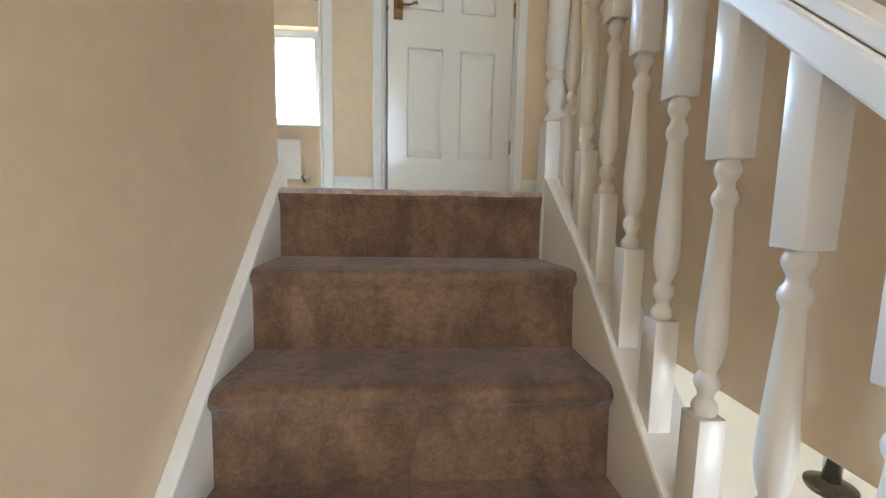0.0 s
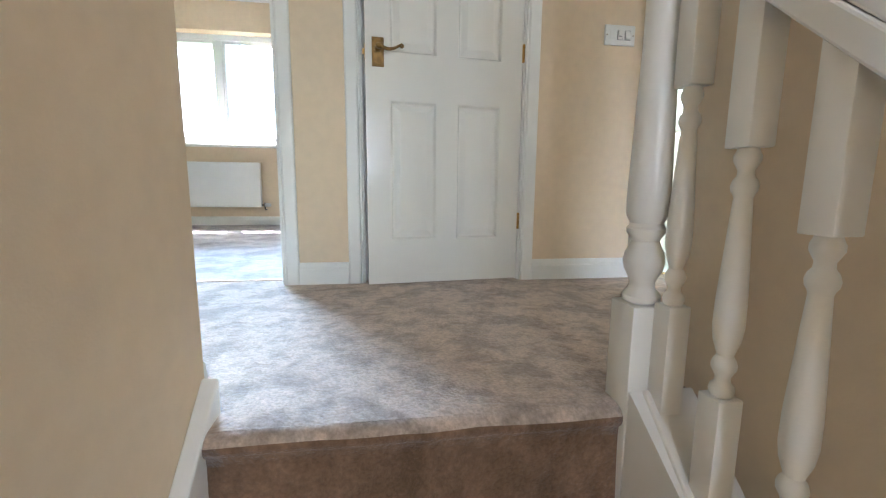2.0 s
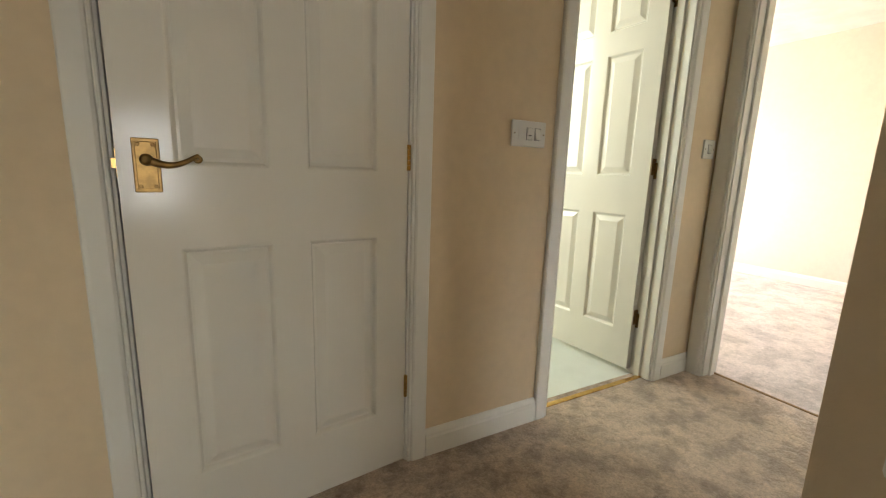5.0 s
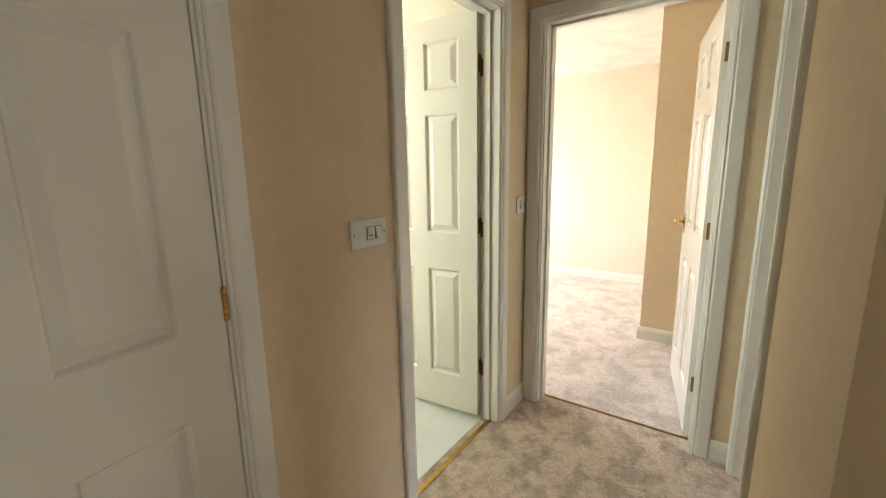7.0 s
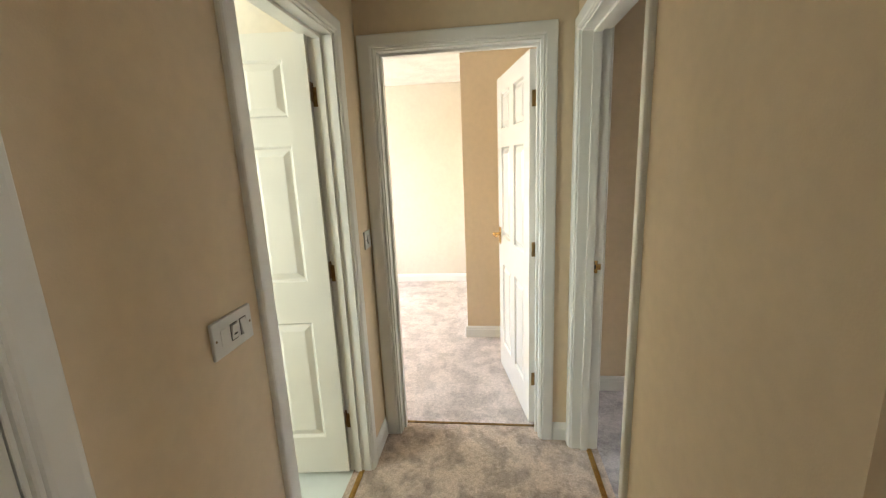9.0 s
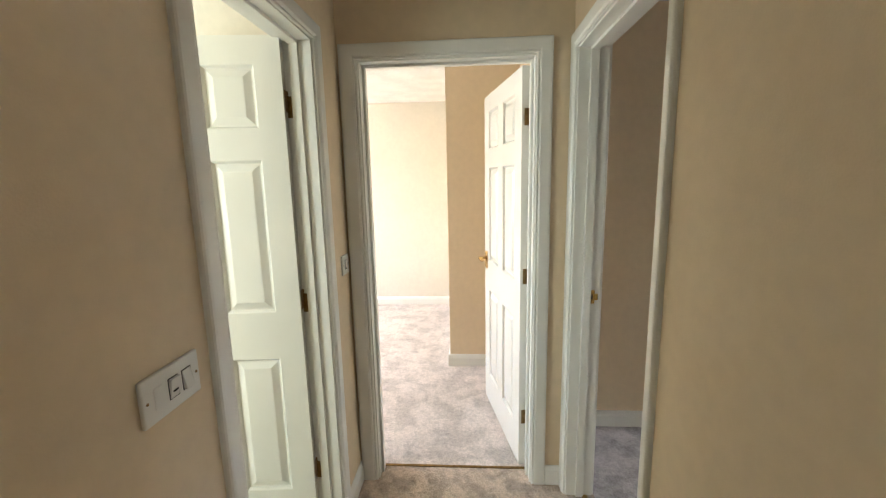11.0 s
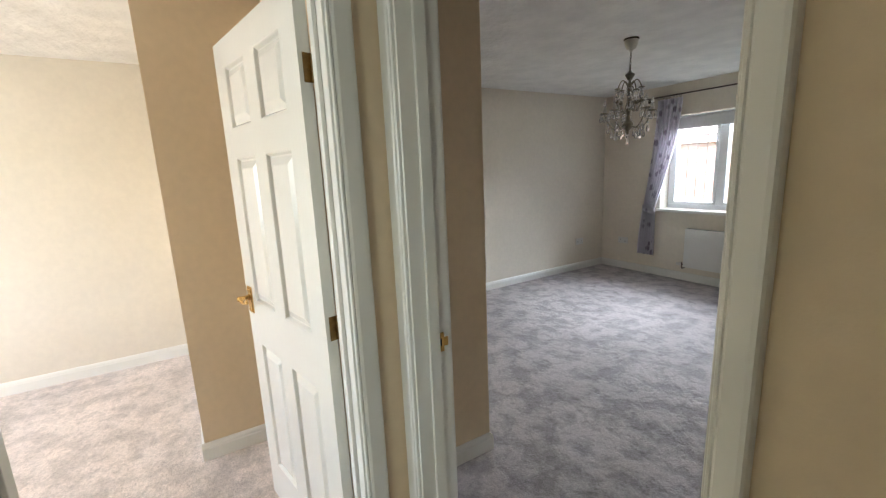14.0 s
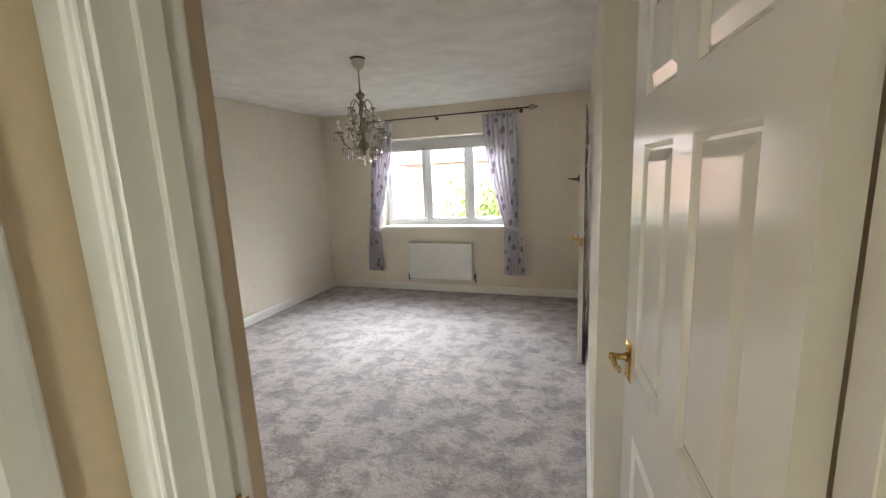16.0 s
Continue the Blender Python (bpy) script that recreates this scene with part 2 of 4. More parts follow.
XE, XE2 = 2.15, 2.27        # end wall of the landing
YS, YS2 = 0.155, 0.035      # wall of the front bedroom door
XS = 0.58           # wall beside the stair
XW = -0.41          # other wall beside the stair
DOOR_C, DOOR_D, DOOR_F = (-1.235, -0.515), (-0.155, 0.550), (1.188, 1.850)
DOOR_A, DOOR_B = (0.313, 1.060), (1.300, 2.072)
HEAD, LIN = 1.99, 0.030     # door head, lining thickness


def wall_run(axis, a, b, lo, hi, openings=(), z0=0.0, z1=H):
    """Boxes of a wall along x or y from lo to hi, a to b thick, with openings (lo, hi, sill, head)."""
    rows, at = [], lo
    for o0, o1, s0, h0 in sorted(openings):
        rows.append((at, o0, z0, z1))
        rows.append((o0, o1, h0, z1))
        if s0 > z0:
            rows.append((o0, o1, z0, s0))
        at = o1
    rows.append((at, hi, z0, z1))
    if axis == "x":
        return boxes(*[(r[0], r[1], a, b, r[2], r[3]) for r in rows])
    return boxes(*[(a, b, r[0], r[1], r[2], r[3]) for r in rows])


def hole(d):
    return (d[0] - LIN, d[1] + LIN, 0.0, HEAD + LIN)


WIN_C, WIN_B = (-2.53, -1.20, 0.86, 2.06), (2.43, 4.10, 0.84, 2.00)
YC, YB = 4.20, -4.45

setting("wall_north", wall_run("x", YN, YN2, -1.70, XE2, [hole(DOOR_C), hole(DOOR_D), hole(DOOR_F)]), WALL, "magnolia painted landing wall with three door openings", "wall")
setting("wall_east", wall_run("y", XE, XE2, YS2, YN, [hole(DOOR_A)]), WALL, "magnolia painted wall at the end of the landing", "wall")
setting("wall_south", wall_run("x", YS2, YS, XS, XE, [hole(DOOR_B)]), WALL, "magnolia painted wall beside the front bedroom door", "wall")
setting("wall_stair_east", boxes((XS, XS + 0.12, -3.6, YS2, -0.37, H)), WALL, "magnolia painted wall above the stairwell", "wall")
setting("wall_stair_west", boxes((XW - 0.12, XW, -3.6, 0.10, -2.6, H)), WALL, "magnolia painted wall beside the staircase", "wall")
setting("wall_landing_south", boxes((-1.70, XW - 0.12, -0.02, 0.10, -0.25, H)), WALL, "magnolia painted landing wall", "wall")
setting("wall_landing_west", boxes((-1.82, -1.70, -0.02, YN2, -0.25, H)), WALL, "magnolia painted landing end wall", "wall")
setting("wall_stair_south", boxes((XW - 0.12, XS + 0.12, -3.72, -3.6, -0.37, H), (XW - 0.12, 3.6, -3.72, -3.6, -2.6, -0.37)), WALL_HALL, "cream painted stairwell end wall", "wall")
# bedroom behind the landing's first door
setting("wall_bedroom_c_window", wall_run("x", YC, YC + 0.28, -3.47, -0.30, [WIN_C]), WALL, "magnolia painted bedroom wall with a window", "wall")
setting("wall_bedroom_c_west", boxes((-3.47, -3.35, YN, YC, -0.25, H)), WALL, "magnolia painted bedroom wall", "wall")
setting("wall_bedroom_c_south", boxes((-3.35, -1.70, YN, YN2, 0, H)), WALL, "magnolia painted bedroom wall", "wall")
setting("wall_bedroom_c_east", boxes((-0.42, -0.30, YN2, YC, 0, H)), WALL, "magnolia painted bedroom wall", "wall")
# cupboard and bathroom
setting("wall_cupboard_back", boxes((-0.30, 0.75, 1.95, 2.05, 0, H)), WALL, "plain wall at the back of the cupboard", "wall")
# unseen opening, cut so the bathroom's added lamp can shine in
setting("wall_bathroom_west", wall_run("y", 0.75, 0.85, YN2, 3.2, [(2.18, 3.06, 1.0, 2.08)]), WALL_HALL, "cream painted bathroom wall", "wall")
setting("wall_bathroom_north", boxes((0.75, XE, 3.2, 3.3, 0, H)), WALL_HALL, "cream painted bathroom wall", "wall")
# back bedroom
setting("wall_bedroom_a_west", boxes((XE, XE2, YN2, 4.2, 0, H)), WALL_LIT, "magnolia bedroom wall with cool light painted into its colour", "wall")
# unseen opening, cut to hold the back bedroom's added lamp
setting("wall_bedroom_a_north", wall_run("x", 4.2, 4.3, XE2, 5.22, [(2.97, 4.53, 0.86, 2.04)]), WALL_LIT, "magnolia bedroom wall with cool light painted into its colour", "wall")
setting("wall_bedroom_a_east", boxes((5.10, 5.22, 0.76, 4.2, 0, H)), WALL_LIT, "magnolia bedroom wall with cool light painted into its colour", "wall")
setting("wall_bedroom_a_pier", boxes((3.44, 5.22, -0.42, 0.76, 0, H)), WALL, "magnolia painted projecting corner of the bedroom", "wall")
setting("wall_bedroom_a_south", boxes((XE2, 3.44, 0.10, 0.22, 0, H)), WALL, "magnolia painted wall behind the open bedroom door", "wall")
# front bedroom
setting("wall_bedroom_b_pier", boxes((2.645, 5.07, -0.54, -0.42, 0, H), (2.645, 2.765, -0.42, YS2, 0, H)), WALL, "magnolia painted projecting corner in the front bedroom", "wall")
setting("wall_bedroom_b_east", boxes((4.95, 5.07, YB, -0.54, 0, H)), WALL_LIT, "magnolia painted long bedroom wall", "wall")
setting("wall_bedroom_b_window", wall_run("x", YB - 0.28, YB, 1.37, 5.07, [WIN_B]), WALL_LIT, "magnolia painted bedroom wall with a wide window", "wall")
setting("wall_bedroom_b_west", boxes((1.37, 1.49, YB, -0.97, 0, H), (0.80, 1.37, -1.09, -0.97, 0, H)), WALL_LIT, "magnolia painted bedroom wall beside the inner door", "wall")
setting("wall_bedroom_b_lobby", boxes((0.80, 0.92, -0.97, YS2, 0, H)), WALL, "magnolia painted wall behind the open bedroom door", "wall")
# ceilings
setting("ceiling", boxes((-3.5, 5.3, YS, 4.5, H, H + 0.12), (-3.5, 5.3, -4.75, YS, H, H + 0.12)), CEIL, "white stippled ceiling", "ceiling")
setting("ceiling_hall", boxes((XS + 0.12, 3.6, -3.6, YS2, -0.37, -0.29)), CEIL, "white plaster hall ceiling", "ceiling")
# ground floor round the foot of the stair
setting("floor_hall", boxes((XW, 3.6, -3.6, 1.2, -2.7, -2.6)), CARPET, "taupe carpeted hall floor", "floor")
setting("wall_hall_east", boxes((3.6, 3.72, -3.72, 1.3, -2.6, -0.29)), WALL_HALL, "cream painted hall wall", "wall")
setting("wall_hall_north", boxes((XW, 3.6, 1.2, 1.3, -2.6, -0.29)), WALL_HALL, "cream painted hall wall", "wall")


def floor_sheet(name, rows, mat, label):
    bm = bmesh.new()
    for x0, x1, y0, y1 in rows:
        add_box(bm, x0, x1, y0, y1, -0.25, 0.0)
    return setting(name, bm, mat, label, "floor")


floor_sheet("floor_landing", [(-1.70, XE2 - 0.02, 0.02, YN2 - 0.03)], CARPET, "taupe cut-pile carpet on the landing with trodden patches")
floor_sheet("floor_bedroom_c", [(-3.35, -0.42, YN2 - 0.03, YC)], CARPET_BED, "taupe cut-pile bedroom carpet in bright daylight")
floor_sheet("floor_cupboard", [(-0.42, 0.75, YN2 - 0.03, 2.0)], CARPET, "taupe carpet in the cupboard")
floor_sheet("floor_bathroom", [(0.75, XE2 - 0.02, YN2 - 0.03, 3.2)], VINYL, "pale vinyl bathroom floor")
floor_sheet("floor_bedroom_a", [(XE2 - 0.02, 5.2, 0.1, 4.2)], CARPET_LIT, "taupe cut-pile bedroom carpet with bright light painted in")
floor_sheet("floor_bedroom_b", [(XS + 0.1, 5.0, YB, 0.02)], CARPET_BED, "mottled taupe cut-pile bedroom carpet with cool window light tinted in")

# ---- doors ----


def architrave(name, axis, face, out, d, w=(0.066, 0.066), label="white gloss door surround", th=0.062):
    """Moulded surround on the wall plane `face`, proud towards `out` (+1 or -1), mitred at the head."""
    bm = bmesh.new()
    l, r, top = d[0] - 0.007, d[1] + 0.007, HEAD + 0.007
    # (share of the width from the inner edge, thickness)
    prof = [(0.0, 0.0), (0.0, 0.009), (0.035, 0.0115), (0.11, 0.0115), (0.15, 0.009), (0.19, 0.0135), (0.28, 0.0165), (0.80, 0.0175), (0.92, 0.0165), (0.98, 0.013), (1.0, 0.008), (1.0, 0.0)]
    rings = []
    for k in range(4):
        ring = []
        for u, t in prof:
            a = l - u * w[0] if k < 2 else r + u * w[1]
            z = 0.0 if k in (0, 3) else top + u * th
            p = face + out * t
            ring.append(bm.verts.new((a, p, z) if axis == "x" else (p, a, z)))
        rings.append(ring)
    for ra, rb in zip(rings, rings[1:]):
        for i in range(len(prof) - 1):
            bm.faces.new((ra[i], ra[i + 1], rb[i + 1], rb[i]))
    for ring in (rings[0], rings[-1]):
        bm.faces.new(ring)
    bmesh.ops.recalc_face_normals(bm, faces=bm.faces)
    return setting(name, bm, TRIM, label, "trim")


def lining(name, axis, a, b, d, stop=None):
    """Door lining through the wall from a to b, with a stop bead between the two depths of `stop`."""
    bm = bmesh.new()

    def slab(s0, s1, z0, z1, p, q):
        if axis == "x":
            add_box(bm, s0, s1, p, q, z0, z1, 0.0015, 1)
        else:
            add_box(bm, p, q, s0, s1, z0, z1, 0.0015, 1)
    slab(d[0] - LIN, d[0], 0, HEAD + LIN, a, b)
    slab(d[1], d[1] + LIN, 0, HEAD + LIN, a, b)
    slab(d[0], d[1], HEAD, HEAD + LIN, a, b)
    if stop:
        p, q = stop
        slab(d[0], d[0] + 0.012, 0, HEAD, p, q)
        slab(d[1] - 0.012, d[1], 0, HEAD, p, q)
        slab(d[0] + 0.012, d[1] - 0.012, HEAD - 0.012, HEAD, p, q)
    return setting(name, bm, TRIM, "white painted door lining", "trim")


for key, d in (("c", DOOR_C), ("d", DOOR_D), ("f", DOOR_F)):
    architrave("trim_door_%s" % key, "x", YN, -1, d)
lining("trim_lining_c", "x", YN - 0.001, YN2 + 0.001, DOOR_C, (YN2 - 0.075, YN2 - 0.040))
lining("trim_lining_d", "x", YN - 0.001, YN2 + 0.001, DOOR_D, (YN + 0.040, YN + 0.075))
lining("trim_lining_f", "x", YN - 0.001, YN2 + 0.001, DOOR_F, (YN2 - 0.075, YN2 - 0.040))
architrave("trim_door_a", "y", XE, -1, DOOR_A, (0.066, 0.080), th=0.066)
lining("trim_lining_a", "y", XE - 0.001, XE2 + 0.001, DOOR_A, (XE2 - 0.075, XE2 - 0.040))
architrave("trim_door_b", "x", YS, 1, DOOR_B, (0.042, 0.066))
lining("trim_lining_b", "x", YS2 - 0.001, YS + 0.001, DOOR_B, (YS2 + 0.040, YS2 + 0.075))
architrave("trim_door_c_inside", "x", YN2, 1, DOOR_C)
architrave("trim_door_a_inside", "y", XE2, 1, DOOR_A)
architrave("trim_door_b_inside", "x", YS2, -1, DOOR_B)


def door_frame_mesh(w, h, t, cols, rows):
    """Stiles and rails of a moulded six-panel leaf, hinge edge at x = 0, leaf towards +x, faces at y = 0 and y = -t."""
    bm = bmesh.new()
    xs = [0, *[v for c in cols for v in c], w]
    zs = [0.008, *[v for r in rows for v in r], h]
    openings = {(c, r) for c in cols for r in rows}
    for y in (0.0, -t):
        for i in range(len(xs) - 1):
            for j in range(len(zs) - 1):
                if (xs[i], xs[i + 1]) in openings or ((xs[i], xs[i + 1]), (zs[j], zs[j + 1])) in openings:
                    continue
                q = [(xs[i], y, zs[j]), (xs[i + 1], y, zs[j]), (xs[i + 1], y, zs[j + 1]), (xs[i], y, zs[j + 1])]
                if y == 0:
                    q = q[::-1]
                bm.faces.new([bm.verts.new(v) for v in q])
    bmesh.ops.remove_doubles(bm, verts=bm.verts, dist=1e-5)
    rim = [[(0, 0, 0.008), (w, 0, 0.008), (w, 0, h), (0, 0, h)], [(0, -t, 0.008), (w, -t, 0.008), (w, -t, h), (0, -t, h)]]
    for k in range(4):
        a, b = rim[0][k], rim[0][(k + 1) % 4]
        c, d = rim[1][(k + 1) % 4], rim[1][k]
        bm.faces.new([bm.verts.new(v) for v in (a, b, c, d)])
    return bm


def panel_mesh(x0, x1, z0, z1, t):
    bm = bmesh.new()
    for y, s in ((0.0, -1), (-t, 1)):
        rings = []
        for inset, depth in ((0, 0), (0.004, 0.003), (0.010, 0.0120), (0.016, 0.0120), (0.040, 0.0015), (0.044, 0.001)):
            yy = y + s * depth
            rings.append([bm.verts.new(v) for v in ((x0 + inset, yy, z0 + inset), (x1 - inset, yy, z0 + inset), (x1 - inset, yy, z1 - inset), (x0 + inset, yy, z1 - inset))])
        for a, b in zip(rings, rings[1:]):
            for k in range(4):
                q = (a[k], a[(k + 1) % 4], b[(k + 1) % 4], b[k])
                bm.faces.new(q if y < 0 else q[::-1])
        bm.faces.new(rings[-1] if y < 0 else rings[-1][::-1])
    return bm


def lever_handle(parent, x, z, y, out, way, mat):
    """Scalloped back plate and scroll lever on the leaf face y, pointing along x by `way`."""
    bm = bmesh.new()
    add_box(bm, x - 0.0245, x + 0.0245, min(y, y + out * 0.005), max(y, y + out * 0.005), z - 0.057, z + 0.057, 0.002, 2)
    add_box(bm, x - 0.019, x + 0.019, min(y + out * 0.005, y + out * 0.008), max(y + out * 0.005, y + out * 0.008), z - 0.050, z + 0.050, 0.0014, 1)
    for sx in (-1, 1):
        for sz in (-1, 1):
            join(bm, lathe([(0.0042, 0), (0.0042, 0.001), (0.002, 0.0022)], 8, Matrix.Translation((x + sx * 0.013, y + out * 0.0078, z + sz * 0.044)) @ Matrix.Rotation(radians(-90 * out), 4, "X")))
    plate = part("back_plate", bm, mat, parent, "brass back plate with stepped edge")
    zc = z + 0.012
    bm = lathe([(0.013, 0), (0.013, 0.006), (0.009, 0.010), (0.009, 0.030), (0.011, 0.034), (0.011, 0.044), (0.006, 0.048)], 14,
               Matrix.Translation((x, y + out * 0.0075, zc)) @ Matrix.Rotation(radians(-90 * out), 4, "X"))
    pts, rs = [], []
    for i in range(15):
        u = i / 14
        pts.append((x + way * (0.002 + 0.090 * u), y + out * 0.045, zc - 0.012 * math.sin(u * math.pi * 1.05) + 0.010 * u * u))
        rs.append(0.0085 - 0.004 * u)
    for i in range(1, 9):
        a = i / 8 * 1.5 * math.pi
        pts.append((x + way * (0.092 + 0.005 * math.sin(a)), y + out * 0.045, zc + 0.0095 - 0.005 * (1 - math.cos(a))))
        rs.append(0.0045)
    join(bm, tube(pts, rs, 8))
    part("lever", bm, mat, plate, "curved brass scroll lever", True)
    return plate


def six_panel_door(name, w, at, rz, label, hand=1, handle_mat=None, hinge_mat=None, h=1.981, t=0.036, knuckle=1, handles=(1, -1), latch=True):
    """Leaf from its hinge edge; hand -1 mirrors it, so that the leaf runs towards -x."""
    stile, mull = 0.102 * w / 0.70, 0.095 * w / 0.70
    cols = [(stile, (w - mull) / 2), ((w + mull) / 2, w - stile)]
    rows = [(0.202, 0.785), (0.975, 1.555), (1.665, 1.885)]
    door = new(name, None)
    door.matrix_world = pose(*at, 0, 0, rz)
    door.empty_display_size = 0.1
    tagged(door, label, "door", kind="structure")
    off = 0.0 if knuckle > 0 else t
    flip = Matrix.Translation((0, off, 0)) @ Matrix.Diagonal((hand, 1, 1, 1))

    def put(nm, bm, mat, lab="", parent=None):
        bm.transform(flip)
        if hand < 0:
            bmesh.ops.reverse_faces(bm, faces=bm.faces)
        return part(nm, bm, mat, parent or door, lab)
    put("leaf", door_frame_mesh(w, h, t, cols, rows), GLOSS, "white gloss stiles and rails")
    for c in cols:
        for r in rows:
            put("panel", panel_mesh(*c, *r, t), GLOSS)
    if handles:
        for out in handles:
            lever_handle(door, hand * (w - 0.052), 0.972, (0.0 if out > 0 else -t) + off, out, -hand, handle_mat or BRASS)
        if latch:
            put("latch_plate", boxes((w - 0.0005, w + 0.0015, -t / 2 - 0.012, -t / 2 + 0.012, 0.945, 1.005), (w, w + 0.009, -t / 2 - 0.006, -t / 2 + 0.006, 0.965, 0.985)), BRASS, "brass latch plate on the leaf edge")
    for z in (0.28, 1.018, 1.762):
        bm = bmesh.new()
        yk = 0.0 if knuckle > 0 else -t
        for i in range(5):
            z0 = z - 0.038 + i * 0.0152
            join(bm, lathe([(0.0055, z0 + 0.0005), (0.0060, z0 + 0.001), (0.0060, z0 + 0.0142), (0.0055, z0 + 0.0147)], 10, Matrix.Translation((-0.001, yk + knuckle * 0.004, 0))))
        lo, hi = (-0.024, -0.001) if knuckle > 0 else (-t + 0.001, -t + 0.024)
        add_box(bm, -0.0025, -0.0005, lo, hi, z - 0.038, z + 0.038)
        screws = bmesh.new()
        for dz in (-0.026, 0.0, 0.026):
            join(screws, lathe([(0.0042, 0), (0.0042, 0.0006), (0.002, 0.0010)], 8, Matrix.Translation((-0.0024, (lo + hi) / 2 + 0.004 * (1 if dz else -1), z + dz)) @ Matrix.Rotation(radians(-90), 4, "Y")))
        put("hinge_screws", screws, BRASS_OLD, "dark countersunk hinge screws")
        put("hinge", bm, hinge_mat or BRASS, "brass butt hinge")
    return door


# cupboard door, a little open towards the landing; hinged on its right
six_panel_door("door_d", 0.690, (DOOR_D[1] - 0.003, YN + 0.001, 0), 6.0, "white six-panel door standing slightly ajar, brass lever handle", hand=-1, handle_mat=BRASS_OLD, hinge_mat=BRASS, knuckle=-1)
door_a = six_panel_door("door_a", 0.738, (XE2 + 0.001, DOOR_A[0] + 0.004, 0), 11.0, "white six-panel door standing wide open into a bedroom", hand=1, hinge_mat=BRASS_OLD, knuckle=-1)
door_f = six_panel_door("door_f", 0.654, (DOOR_F[1] - 0.002, YN2 - 0.018, 0.018), -84.0, "white six-panel bathroom door standing open, dark brass hinges", hand=-1, hinge_mat=BRASS_OLD, knuckle=1)
six_panel_door("door_b", 0.762, (DOOR_B[0] + 0.004, YS2 - 0.001, 0), -84.0, "glossy white six-panel bedroom door standing wide open", hand=1, knuckle=-1)
six_panel_door("door_g", 0.686, (1.512, -3.36, 0), 88.0, "white six-panel inner door folded back along the wall", hand=1, knuckle=1, handles=(-1,))

def jamb_hinge(door, x0, x1, y0, y1):
    """The fixed flaps of a door's three hinges, let into the lining."""
    for z in (0.28, 1.018, 1.762):
        flap = part("hinge_flap", boxes((x0, x1, y0, y1, z - 0.038, z + 0.038)), door[1], door[0], "dark brass hinge flap on the lining")
        flap.matrix_parent_inverse = door[0].matrix_world.inverted()


jamb_hinge((door_f, BRASS_OLD), DOOR_F[1] - 0.0015, DOOR_F[1] - 0.0002, YN2 - 0.046, YN2 - 0.018)
jamb_hinge((door_a, BRASS_OLD), XE2 - 0.030, XE2 - 0.001, DOOR_A[0] + 0.0002, DOOR_A[0] + 0.0015)

# strike plate on the lining of the front bedroom door
strike = thing("strike_plate", "brass strike plate screwed to the white door lining", "strike plate", at=(DOOR_B[1] - 0.0005, 0.073, 0.973))
part("plate", boxes((-0.002, 0, -0.016, 0.016, -0.030, 0.030), (-0.002, 0, -0.030, -0.016, -0.014, 0.014), bevel=0.0006, seg=1), BRASS, strike)
# dark block on the plate in place of a shaded hole
part("keeper_hole_shade", boxes((-0.0035, -0.002, -0.008, 0.008, -0.011, 0.011)), DARK, strike, "shade of the latch hole, drawn as a dark block")
for zz in (-0.022, 0.022):
    part("screw", lathe([(0.0035, 0), (0.0035, 0.001), (0.0015, 0.0018)], 8, Matrix.Translation((-0.002, 0, zz)) @ Matrix.Rotation(radians(-90), 4, "Y")), DARK, strike)

# threshold strips
setting("trim_threshold_bathroom", boxes((DOOR_F[0], DOOR_F[1], YN + 0.034, YN + 0.058, 0.0, 0.006), bevel=0.0025), BRASS, "brass threshold strip between carpet and vinyl", "trim")
setting("trim_threshold_bedroom_a", boxes((XE2 - 0.030, XE2 - 0.014, DOOR_A[0], DOOR_A[1], 0.0, 0.004), bevel=0.0015), BRASS_OLD, "thin brass strip at the bedroom threshold", "trim")
setting("trim_threshold_bedroom_b", boxes((DOOR_B[0], DOOR_B[1], 0.055, 0.080, 0.0, 0.005), bevel=0.002), BRASS, "brass strip at the bedroom threshold", "trim")
setting("trim_threshold_bedroom_c", boxes((DOOR_C[0], DOOR_C[1], YN2 - 0.040, YN2 - 0.028, 0.0, 0.004), bevel=0.0015), BRASS_OLD, "dark strip at the bedroom threshold", "trim")

# ---- skirting boards ----


def skirting(rows, name="baseboard"):
    """rows: (axis, face, out, lo, hi)"""
    bm = bmesh.new()
    for axis, face, out, lo, hi in rows:
        prof = [(0, 0), (0.016, 0), (0.016, 0.066), (0.013, 0.072), (0.0125, 0.080), (0.008, 0.090), (0.004, 0.096), (0, 0.097)]
        ends = []
        for s in (lo, hi):
            ends.append([bm.verts.new((s, face + out * p, z) if axis == "x" else (face + out * p, s, z)) for p, z in prof])
        n = len(prof)
        for i in range(n):
            bm.faces.new((ends[0][i], ends[0][(i + 1) % n], ends[1][(i + 1) % n], ends[1][i]))
        bm.faces.new(ends[0])
        bm.faces.new(ends[1])
    bmesh.ops.recalc_face_normals(bm, faces=bm.faces)
    return setting(name, bm, TRIM, "white gloss skirting board", "skirting")


skirting([("x", YN, -1, -1.70, DOOR_C[0] - 0.074), ("x", YN, -1, DOOR_C[1] + 0.074, DOOR_D[0] - 0.074), ("x", YN, -1, DOOR_D[1] + 0.074, DOOR_F[0] - 0.074), ("x", YN, -1, DOOR_F[1] + 0.074, XE),
          ("y", XE, -1, YS, DOOR_A[0] - 0.074), ("x", YS, 1, XS + 0.02, DOOR_B[0] - 0.050), ("x", 0.10, 1, -1.70, XW)], "baseboard_landing")
skirting([("x", YC, -1, -3.35, -0.42), ("y", -3.35, 1, YN2, YC), ("y", -0.42, -1, YN2 + 0.02, YC)], "baseboard_bedroom_c")
